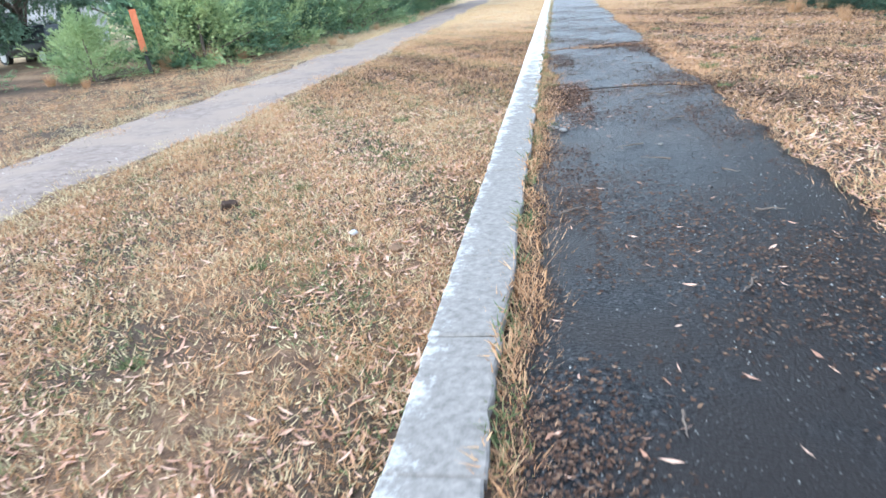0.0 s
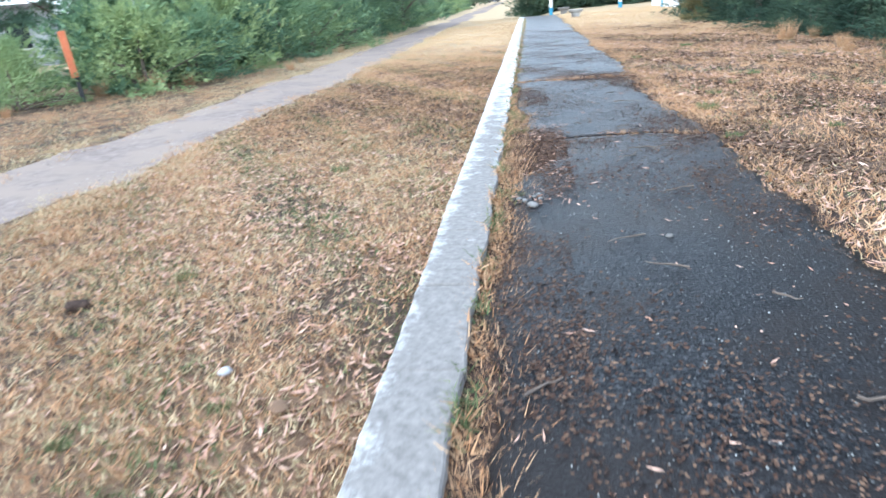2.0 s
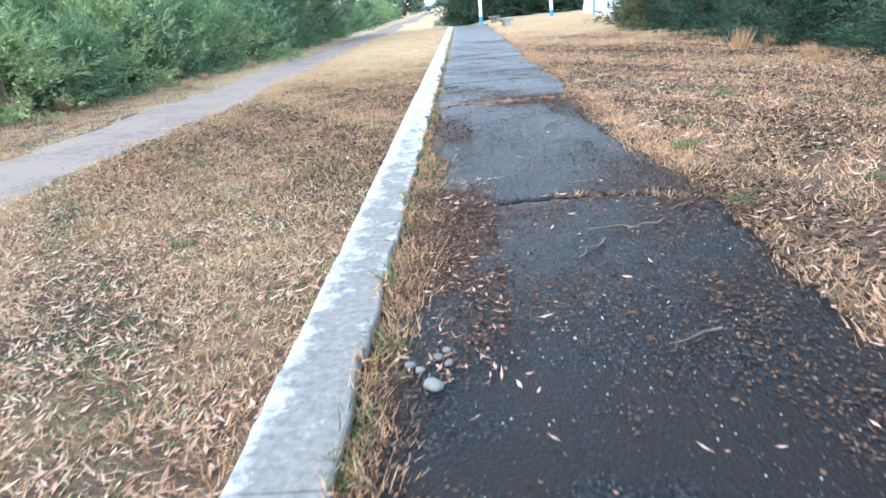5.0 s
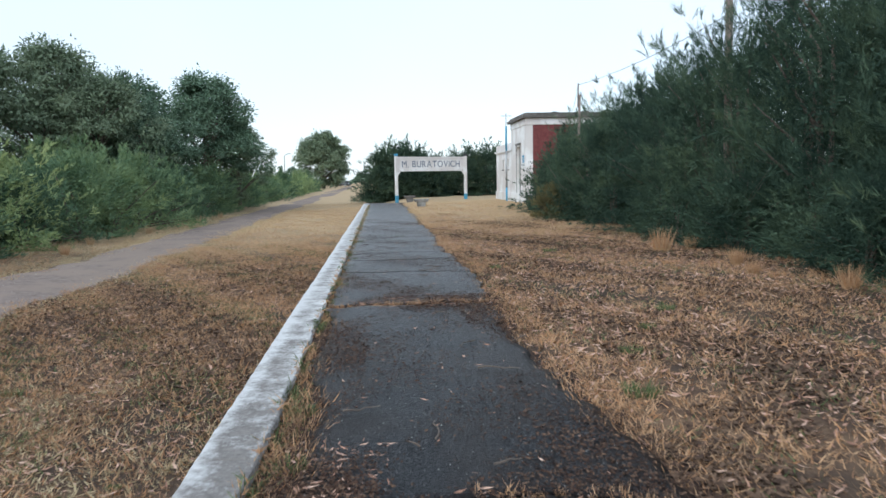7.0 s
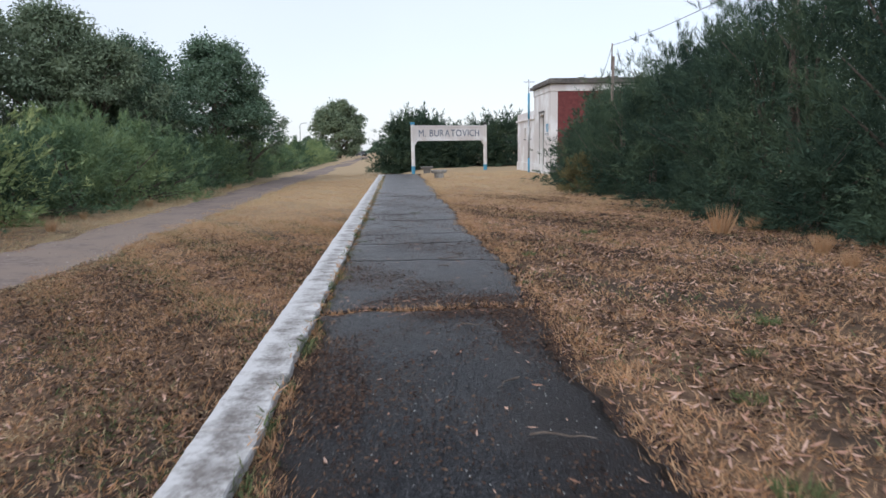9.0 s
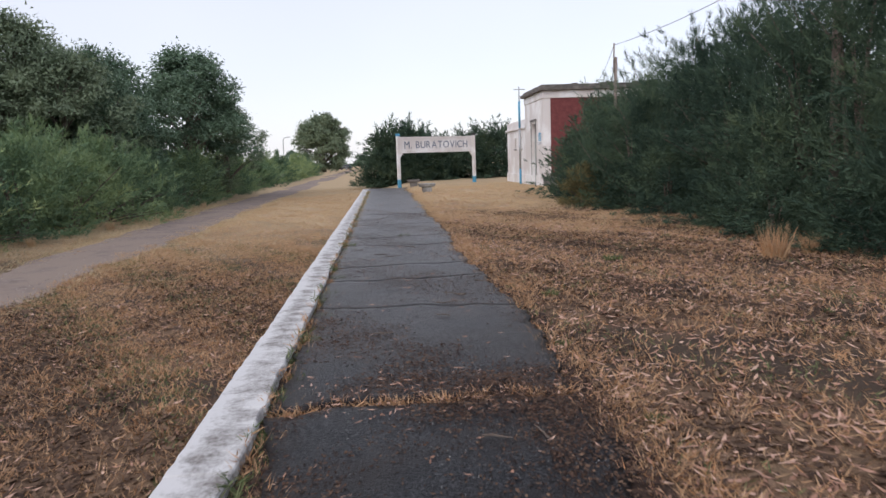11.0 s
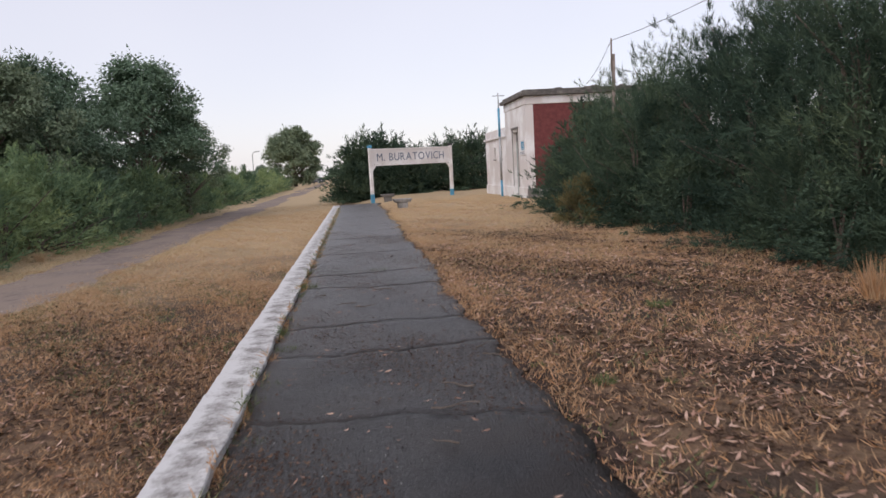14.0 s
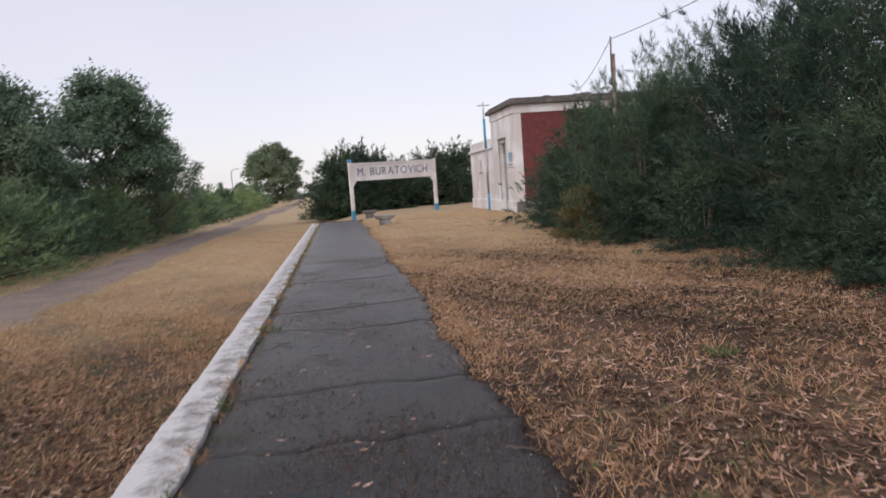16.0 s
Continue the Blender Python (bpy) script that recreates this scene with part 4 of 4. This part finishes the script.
# buildings and a car glimpsed behind the shrubs
house = tagged(new("house"), "pale grey rendered house behind the shrubs", "house")
house.matrix_basis = pose(-30, 36, LOW, 0, 0, 30)
for nm, dims, mt, lb in (("wall", (-6, -0.15, -0.2, 6, 0.15, 3.0), M_GREYWALL, "pale grey wall"), ("wall", (-6, 0.153, -0.2, -5.7, 6, 3.0), M_GREYWALL, ""),
                         ("wall", (5.7, 0.153, -0.2, 6, 6, 3.0), M_GREYWALL, ""), ("wall", (-5.697, 5.7, -0.2, 5.697, 6, 3.0), M_GREYWALL, ""),
                         ("roof", (-6.3, -0.4, 3.003, 6.3, 6.3, 3.2), M_CAP, "dark flat roof")):
    box_part(nm, dims, mt, house, lb)
for x in (-3, 1, 4):
    w = box_part("window", (x, -0.17, 1.0, x + 1.1, -0.153, 2.1), M_GLASS_DARK, house, "dark window")
    box_part("sill", (x - 0.05, -0.22, 0.93, x + 1.15, -0.153, 0.997), M_WHITE, w)
parked_car(-20, 27.5, 70, M_CARPAINT, "dark car parked behind the shrubs")

# ---- litter, grass and weeds ----
rg = np.random.default_rng(77)


def on_grass(x, y):
    """Keeps points off the track, the kerb and the asphalt."""
    ok = (np.abs(x - track_mid(y)) > 0.92 + 0.2 * np.sin(x * 3 + y * 4) + 0.22 * rg.normal(size=np.shape(x))) & ~((x > -0.02) & (x < 0.30) & (y < KERB_END))
    return ok & ~((x >= 0.30) & (x < right_edge(y) - 0.05) & (y < 45.5) & (x > left_edge(y) + 0.03))


def thinning(x, y, x0, x1, y0, y1):
    """Share of points kept, falling off towards a region's open borders."""
    keep = np.clip((y - y0) / 1.5, 0, 1) * np.clip((y1 - y) / 3.0, 0, 1)
    if x1 > 5:
        keep = keep * np.clip((x1 - x) / 1.8, 0, 1)
    if x0 < -6:
        keep = keep * np.clip((x - x0) / 2.5, 0, 1)
    return keep


def scatter(n, x0, x1, y0, y1, near_power=1.0):
    x = rg.uniform(x0, x1, n)
    y = y0 + (y1 - y0) * rg.uniform(0, 1, n) ** near_power
    k = on_grass(x, y) & (rg.uniform(0, 1, n) < thinning(x, y, x0, x1, y0, y1))
    return x[k], y[k]


def window(y, a, b, soft=2.5):
    """One between a and b, falling to nought beyond."""
    return smooth01((y - a) / soft + 0.5) * (1 - smooth01((y - b) / soft + 0.5))


def patchy(x, y, f, seed):
    return 0.5 + 0.25 * (np.sin(f * x + seed) * np.cos(f * 0.8 * y + seed * 2) + np.sin(f * 1.9 * x + 1.1 * f * y + seed)) + 0.12 * np.sin(f * 4.1 * x - f * 3.3 * y)


def grass_sheet(name, regions, mat, length, width, label, patch=None, flat=0.6):
    xs, ys = [], []
    for r in regions:
        x, y = scatter(*r)
        if patch is not None:
            k = rg.uniform(0, 1, len(x)) < np.clip(patch(x, y), 0, 1)
            x, y = x[k], y[k]
        xs.append(x)
        ys.append(y)
    x, y = np.concatenate(xs), np.concatenate(ys)
    n = len(x)
    d = rg.normal(size=(n, 3)) * np.array([flat, flat, 0.15]) + np.array([0, 0, 0.45])
    b = np.stack([x, y, gz(x, y) - 0.004], 1)
    ob = link_mesh(name, blade_mesh(name, b, unit(d), rg.uniform(0.5, 1.4, n) * length, rg.uniform(0.6, 1.4, n) * width, mat, rg))
    return tagged(ob, label, "grass", kind="stuff")


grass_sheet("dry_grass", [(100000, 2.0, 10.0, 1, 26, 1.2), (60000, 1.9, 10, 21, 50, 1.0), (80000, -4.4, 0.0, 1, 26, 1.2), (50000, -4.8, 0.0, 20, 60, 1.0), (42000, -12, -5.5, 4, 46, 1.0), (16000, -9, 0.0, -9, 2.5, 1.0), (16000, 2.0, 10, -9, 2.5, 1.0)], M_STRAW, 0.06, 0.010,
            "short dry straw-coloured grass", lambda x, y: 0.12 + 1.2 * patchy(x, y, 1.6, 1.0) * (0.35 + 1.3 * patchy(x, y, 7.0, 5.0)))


def tufts(name, regions, mat, label, per=12, height=0.055, spread=0.045, patch=None):
    """Low puffs of dry grass."""
    xs, ys = [], []
    for r in regions:
        x, y = scatter(*r)
        if patch is not None:
            k = rg.uniform(0, 1, len(x)) < np.clip(patch(x, y), 0, 1)
            x, y = x[k], y[k]
        xs.append(x)
        ys.append(y)
    x, y = np.concatenate(xs), np.concatenate(ys)
    n = len(x)
    size = rg.uniform(0.6, 1.5, n)
    a = rg.uniform(0, 6.283, (n, per))
    rad = spread * np.sqrt(rg.uniform(0, 1, (n, per))) * size[:, None]
    bx_, by_ = x[:, None] + rad * np.cos(a), y[:, None] + rad * np.sin(a)
    base = np.stack([bx_, by_, gz(bx_, by_) - 0.004], 2).reshape(-1, 3)
    d = unit((np.stack([np.cos(a) * 0.7, np.sin(a) * 0.7, np.full((n, per), 0.75)], 2) + rg.normal(size=(n, per, 3)) * 0.3).reshape(-1, 3))
    m = n * per
    ob = link_mesh(name, blade_mesh(name, base, d, np.repeat(size, per) * rg.uniform(0.5, 1.2, m) * height, rg.uniform(0.004, 0.009, m), mat, rg))
    return tagged(ob, label, "grass", kind="stuff")


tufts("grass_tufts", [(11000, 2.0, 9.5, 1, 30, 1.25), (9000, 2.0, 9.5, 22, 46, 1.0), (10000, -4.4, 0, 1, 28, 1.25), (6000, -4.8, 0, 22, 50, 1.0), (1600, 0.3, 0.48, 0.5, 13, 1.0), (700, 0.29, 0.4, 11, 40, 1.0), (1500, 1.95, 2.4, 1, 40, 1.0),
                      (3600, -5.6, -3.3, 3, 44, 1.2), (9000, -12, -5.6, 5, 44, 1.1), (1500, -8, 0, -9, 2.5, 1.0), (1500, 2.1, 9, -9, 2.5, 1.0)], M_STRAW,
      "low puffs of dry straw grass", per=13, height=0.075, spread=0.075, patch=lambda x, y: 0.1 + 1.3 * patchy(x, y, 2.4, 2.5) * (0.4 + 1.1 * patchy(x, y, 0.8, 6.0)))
grass_sheet("pale_grass", [(70000, -7.5, 0.0, 0, 14, 1.1), (22000, 2.0, 8.0, 0, 9, 1.0), (30000, -12, -5.8, 8, 46, 1.0)], M_PALE_GRASS, 0.055, 0.011,
            "pale olive-straw mown grass", lambda x, y: 0.15 + 1.2 * patchy(x, y, 1.3, 8.0) * (0.4 + 1.1 * patchy(x, y, 5.0, 3.0)), 0.7)
tufts("pale_tufts", [(4500, -7.0, 0.0, 0, 13, 1.1), (3500, -11, -5.8, 6, 46, 1.0)], M_PALE_GRASS, "low puffs of pale olive grass", per=15, height=0.065, spread=0.07, patch=lambda x, y: 0.1 + 1.2 * patchy(x, y, 2.0, 4.4))


def track_edge_grass(n):
    """Ragged grass that creeps over both edges of the dirt track."""
    y = -4 + 54 * rg.uniform(0, 1, n) ** 1.2
    side = np.where(rg.uniform(0, 1, n) < 0.5, -1, 1)
    off = 1.25 + 0.16 * rg.normal(size=n) - 0.16 * patchy(y * 3, y, 1.7, 2.0)
    x = track_mid(y) + side * off
    d = unit(rg.normal(size=(n, 3)) * np.array([0.7, 0.7, 0.15]) + np.array([0, 0, 0.4]))
    b = np.stack([x, y, gz(x, y) + 0.002], 1)
    ob = link_mesh("track_edge_grass", blade_mesh("track_edge_grass", b, d, rg.uniform(0.5, 1.4, n) * 0.06, rg.uniform(0.006, 0.013, n), M_PALE_GRASS, rg))
    return tagged(ob, "ragged pale grass along the edges of the dirt track", "grass", kind="stuff")


track_edge_grass(26000)
grass_sheet("kerb_grass", [(9000, 0.30, 0.47, 0.5, 11, 1.0), (3500, 0.30, 0.38, 10, 45, 1.0), (9000, 1.95, 2.3, 2, 45, 1.0)], M_STRAW, 0.055, 0.008, "dry grass growing along the kerb and the path's edge",
            lambda x, y: 0.15 + 1.3 * patchy(x, y, 3.0, 4.0), 0.5)
grass_sheet("green_grass", [(60000, 2.1, 8, 1, 26, 1.2), (90000, -4.2, 0, 1, 27, 1.2), (16000, 0.30, 0.45, 1, 45, 1.0), (25000, -13, -6.5, 9, 45, 1.0)], M_WEED, 0.06, 0.009,
            "sparse green grass shoots in the dry lawn", lambda x, y: 2.0 * (patchy(x, y, 2.1, 7.0) - 0.5 + 0.1 * (x < 0)), 0.5)


def litter(name, regions, mat, length, width, label, patch=None, keep_off=True, lift=0.012):
    xs, ys = [], []
    for n, x0, x1, y0, y1, pw in regions:
        x = rg.uniform(x0, x1, n)
        y = y0 + (y1 - y0) * rg.uniform(0, 1, n) ** pw
        if keep_off:
            k = on_grass(x, y) & (rg.uniform(0, 1, n) < thinning(x, y, x0, x1, y0, y1))
            x, y = x[k], y[k]
        if patch is not None:
            k = rg.uniform(0, 1, len(x)) < np.clip(patch(x, y), 0, 1)
            x, y = x[k], y[k]
        xs.append(x)
        ys.append(y)
    x, y = np.concatenate(xs), np.concatenate(ys)
    n = len(x)
    z = gz(x, y) if keep_off else np.full(n, 0.008)
    a = rg.uniform(0, 6.283, n)
    d = unit(np.stack([np.cos(a), np.sin(a), rg.normal(0, 0.25 if keep_off else 0.08, n)], 1))
    up = unit(np.stack([rg.normal(0, 0.35, n), rg.normal(0, 0.35, n), np.ones(n)], 1))
    c = np.stack([x, y, z + rg.uniform(0.2, 1.6, n) * lift], 1)
    ob = link_mesh(name, leaf_mesh(name, c, d, up, rg.uniform(0.3, 1.5, n) * length, rg.uniform(0.4, 1.5, n) * width, mat, 0.12))
    return tagged(ob, label, "leaf litter", kind="stuff")


litter("fallen_leaves", [(62000, 2.0, 9.5, 1, 26, 1.2), (20000, 2.0, 9.5, 22, 44, 1.3), (36000, -4.2, 0.0, 1, 24, 1.3), (9000, -4.4, 0, 22, 50, 1.0), (9000, -8, 0, -9, 2.5, 1.0), (9000, 2.0, 9.5, -9, 2.5, 1.0)], M_LEAF_LITTER, 0.085, 0.0155,
       "curled tan fallen leaves on the dry lawn", lambda x, y: (0.06 + 1.35 * patchy(x, y, 0.9, 3.0) * (0.3 + 1.3 * patchy(x, y, 3.3, 9.0))) * (1 - 0.6 * window(y, 11, 23) * (x < 0)))


def kerb_fringe(name, n, mat, label, seed):
    """Ragged growth in the gap behind the kerb, leaning over its top here and there."""
    y = rg.uniform(1, 42, n)
    keep = rg.uniform(0, 1, n) < 2.2 * (patchy(y * 2.2, y * 0.7, 1.9, seed) - 0.42)
    y = y[keep]
    m = len(y)
    x = 0.315 + 0.025 * rg.normal(size=m)
    d = unit(rg.normal(size=(m, 3)) * np.array([0.7, 0.6, 0.15]) + np.array([-0.1, 0, 0.55]))
    b = np.stack([x, y, np.where(x < 0.295, 0.035, -0.012)], 1)
    ob = link_mesh(name, blade_mesh(name, b, d, rg.uniform(0.4, 1.3, m) * 0.075, rg.uniform(0.005, 0.011, m), mat, rg))
    return tagged(ob, label, "grass", kind="stuff")


kerb_fringe("kerb_weeds", 14000, M_WEED, "ragged green weeds along the back of the kerb", 1.0)
kerb_fringe("kerb_straw", 14000, M_STRAW, "dry brown grass along the back of the kerb", 3.0)


def joint_grass(k, u0, u1, n):
    """Dry grass rooted in one of the open joints of the path."""
    u = rg.uniform(u0, u1, n)
    keep = rg.uniform(0, 1, n) < 0.05 + 1.5 * (patchy(u * 9, u * 4, 2.0, k) - 0.2)
    u = u[keep]
    y = np.array([crack_line(k, float(v)) for v in u]) + rg.normal(0.05, 0.03, len(u))
    x = left_edge(y) + (right_edge(y) - left_edge(y)) * u
    d = unit(rg.normal(size=(len(u), 3)) * np.array([0.6, 0.6, 0.15]) + np.array([0, 0, 0.5]))
    b = np.stack([x, y, np.full(len(u), -0.014)], 1)
    ob = link_mesh("joint_grass", blade_mesh("joint_grass", b, d, rg.uniform(0.4, 1.3, len(u)) * 0.07, rg.uniform(0.005, 0.011, len(u)), M_STRAW, rg))
    return tagged(ob, "dry straw grass growing in a joint of the asphalt", "grass", kind="stuff")


joint_grass(3, 0.45, 0.62, 120)
joint_grass(3, 0.72, 0.95, 420)
joint_grass(4, 0.02, 0.98, 1500)
litter("path_leaves", [(700, 0.45, 2.0, 2, 34, 1.0), (260, 0.4, 2.1, 13.6, 14.4, 1.0), (300, 0.4, 0.9, 7, 10, 1)], M_LEAF_LITTER, 0.05, 0.011, "scattered dry leaves on the asphalt", None, False, 0.004)
litter("bark_debris", [(9000, 0.33, 0.85, 7.2, 9.9, 1.0), (5000, 0.4, 2.05, 8.9, 9.5, 1.0), (7000, 0.35, 2.1, 13.5, 14.3, 1.0), (60000, 0.38, 2.05, 2, 16, 1.0), (42000, 0.3, 2.1, 14, 30, 1.2), (26000, 0.36, 0.75, 2, 14, 1.0), (16000, 1.65, 2.2, 6.5, 14, 1.0)], M_CRUMB, 0.022, 0.011,
       "brown bark crumbs and soil on the asphalt", lambda x, y: 0.12 + 1.2 * (patchy(x, y, 1.7, 2.0) - 0.35) + 0.5 * np.exp(-((y - 8.5) / 0.8) ** 2) * (x < 0.9), False, 0.004)

litter("soil_litter", [(40000, 2.1, 5.2, 6.5, 14, 1.0), (75000, 2.1, 8, 12, 29, 1.0), (70000, -4.2, -0.05, 10.5, 27, 1.0)], M_MOULD, 0.06, 0.026,
       "dark brown leaf mould on bare lawn patches", lambda x, y: 2.4 * (patchy(x, y, 1.1, 5.5) * (0.55 + 0.9 * patchy(x, y, 4.2, 1.5)) - 0.29 + 0.2 * (x < 0) * window(y, 13, 20, 9)) * np.where(x < 0, window(y, 12, 21, 8), 1))

# stone chips bedded in the asphalt
nc = 20000
cx, cy = rg.uniform(0.45, 2.05, nc), 2 + 26 * rg.uniform(0, 1, nc) ** 1.1
sz = rg.uniform(0.0025, 0.006, nc)
tet = np.array([[1, 0, -0.4], [-0.5, 0.87, -0.4], [-0.5, -0.87, -0.4], [0, 0, 0.8]])
cv = np.stack([cx, cy, np.full(nc, 0.010)], 1)[:, None, :] + tet[None] * sz[:, None, None] * rg.uniform(0.6, 1.4, (nc, 4, 1))
ci = np.arange(nc)[:, None, None] * 4 + np.array([[0, 1, 3], [1, 2, 3], [2, 0, 3]])[None]
tagged(link_mesh("stone_chips", mesh_from("stone_chips", cv.reshape(-1, 3), ci.reshape(-1, 3), M_CHIP)), "pale stone chips in the asphalt surface", "gravel", kind="stuff")


# loose gravel on the dirt track
ng = 9000
ty_ = -2 + 44 * rg.uniform(0, 1, ng) ** 1.2
tx_ = track_mid(ty_) + 1.1 * rg.uniform(-1, 1, ng)
sg = 0.004 + 0.012 * rg.uniform(0, 1, ng) ** 3
gv = np.stack([tx_, ty_, gz(tx_, ty_) + 0.012], 1)[:, None, :] + tet[None] * sg[:, None, None] * rg.uniform(0.6, 1.4, (ng, 4, 1))
gi = np.arange(ng)[:, None, None] * 4 + np.array([[0, 1, 3], [1, 2, 3], [2, 0, 3]])[None]
tagged(link_mesh("loose_gravel", mesh_from("loose_gravel", gv.reshape(-1, 3), gi.reshape(-1, 3), M_GRAVEL)), "loose grey gravel on the dirt track", "gravel", kind="stuff")


def tuft(name, seed, n, height, spread, mat, label, category, group, splay=0.5):
    r = np.random.default_rng(seed)
    a = r.uniform(0, 6.283, n)
    rad = spread * np.sqrt(r.uniform(0, 1, n))
    b = np.stack([rad * np.cos(a), rad * np.sin(a), np.full(n, -0.01)], 1)
    d = unit(np.stack([np.cos(a) * splay, np.sin(a) * splay, np.ones(n)], 1) + r.normal(size=(n, 3)) * 0.6 * splay)
    return tagged(link_mesh(name, blade_mesh(name, b, d, r.uniform(0.4, 1.1, n) * height, r.uniform(0.006, 0.014, n), mat, r)), label, category, group)


weeds = [tuft("weed", 300 + i, 170, 0.11, 0.11, M_WEED, "small green weed tuft in the dry lawn", "weed", "weeds in the lawn") for i in range(3)]
spots = [(2.75, 11.6), (3.15, 12.3), (2.45, 10.6), (2.55, 16.7), (2.95, 16.6), (3.6, 13.0), (2.2, 14.9), (2.6, 17.9), (3.3, 9.4), (-1.5, 5.0), (-0.9, 5.3), (-1.9, 7.0), (-1.2, 8.3), (-0.7, 10.6), (-1.6, 10.2),
         (-2.2, 12.5), (0.43, 7.35), (0.42, 9.7), (0.42, 10.5), (0.41, 13.2), (0.41, 16.2), (0.41, 18.2), (0.41, 20.3), (0.40, 14.4), (0.39, 15.3), (0.40, 15.7), (0.38, 17.2), (0.40, 17.6), (0.38, 19.1), (0.38, 21.4), (0.38, 23), (0.42, 11.6), (0.41, 8.9), (2.25, 17.2), (2.3, 13.4), (1.3, 22.5), (-2.4, 4.2), (-1.7, 3.8), (3.9, 18.9), (4.6, 15.5), (-2.9, 9.0), (2.3, 9.0)]
for i, (x, y) in enumerate(spots):
    m = scaled(x, y, float(gz(x, y)), rb.uniform(0, 360), rb.uniform(0.5, 1.0))
    if i < 3:
        weeds[i].matrix_basis = m
    else:
        copy_thing(weeds[i % 3], m)
tall = tuft("grass_clump", 320, 260, 0.48, 0.12, M_STRAW, "tall dry straw grass clump at the hedge's foot", "grass clump", "dry grass clumps", 0.28)
tall.matrix_basis = pose(5.75, 18.3, float(gz(5.75, 18.3)))
for x, y, s in ((6.0, 16.2, 0.6), (5.7, 15.2, 0.5), (6.4, 18.6, 0.6), (6.2, 14.0, 0.7), (-6.9, 24.5, 0.7), (-7.1, 31.5, 0.7), (-6.9, 37.5, 0.8), (-9.3, 20.6, 1.2), (-9.9, 21.2, 1.3), (-9.0, 21.9, 0.9),
                (-10.6, 20.2, 1.1), (-11.2, 17.3, 0.6), (-12.4, 17.6, 0.8), (-7.6, 27.8, 0.6), (-7.0, 42, 0.7), (1.5, 9.25, 0.12), (1.25, 9.22, 0.10), (1.6, 9.28, 0.12), (1.75, 9.3, 0.1)):
    copy_thing(tall, scaled(x, y, float(gz(x, y)), rb.uniform(0, 360), s))


def pebble(seed, size):
    bm = bmesh.new()
    bmesh.ops.create_icosphere(bm, subdivisions=2, radius=size)
    for v in bm.verts:
        v.co *= 1 + 0.35 * noise.noise(v.co / size * 0.9 + Vector((seed, 0, 0)))
        v.co.z *= 0.6
    return tagged(part("pebble", bm, M_PEBBLE, None, smooth=True), "small grey pebble lying by the kerb", "stone", "pebbles by the kerb")


for i, (x, y, s) in enumerate(((0.56, 7.25, 0.020), (0.59, 7.3, 0.018), (0.60, 7.2, 0.017), (0.50, 7.16, 0.018), (0.55, 7.05, 0.035), (0.46, 7.2, 0.022), (1.28, 6.35, 0.022))):
    p = pebble(i * 3.7, s)
    p.matrix_basis = pose(x, y, 0.012, 0, 0, 50 * i)


def twig(x, y, length, rz, label="thin dark twig lying on the asphalt"):
    r = random.Random(int(x * 1000 + y * 100))
    pts = [(length * (i / 5 - 0.5), r.uniform(-0.06, 0.06) * length, 0.012 + r.uniform(0, 0.012)) for i in range(6)]
    bm = tube(bmesh.new(), pts, [0.006, 0.006, 0.005, 0.004, 0.003, 0.002], 5)
    t = tagged(part("twig", bm, M_BARK, None), label, "twig", "twigs on the path")
    t.matrix_basis = pose(x, y, 0.004, 0, 0, rz)


for i in range(34):
    twig(rb.uniform(0.5, 2.0), 2.4 + 20 * rb.random() ** 1.3, rb.uniform(0.1, 0.3), rb.uniform(0, 360))
clod = tagged(part("dirt_clod", box(bmesh.new(), -0.07, -0.05, -0.02, 0.07, 0.05, 0.06, bevel=0.02), M_SOIL), "dark dried clod on the lawn", "clod")
clod.matrix_basis = pose(-2.4, 6.5, float(gz(-2.4, 6.5)), 8, 5, 30)
lump = bmesh.new()
bmesh.ops.create_icosphere(lump, subdivisions=2, radius=0.05)
for v in lump.verts:
    v.co *= 1 + 0.4 * noise.noise(v.co * 18)
    v.co.z *= 0.55
clod = tagged(part("dirt_clod", lump, M_MOULD), "brown crumbling clod on the dry lawn", "clod")
clod.matrix_basis = pose(-0.62, 5.3, float(gz(-0.62, 5.3)) + 0.02, 0, 0, 20)
lump = bmesh.new()
bmesh.ops.create_icosphere(lump, subdivisions=2, radius=0.036)
for v in lump.verts:
    v.co *= 1 + 0.4 * noise.noise(v.co * 25 + Vector((3, 1, 0)))
    v.co.z *= 0.6
stone = tagged(part("stone", lump, M_GREYWALL, smooth=True), "pale grey stone lying on the dry lawn", "stone")
stone.matrix_basis = pose(-1.0, 5.6, float(gz(-1.0, 5.6)) + 0.018, 0, 0, 70)
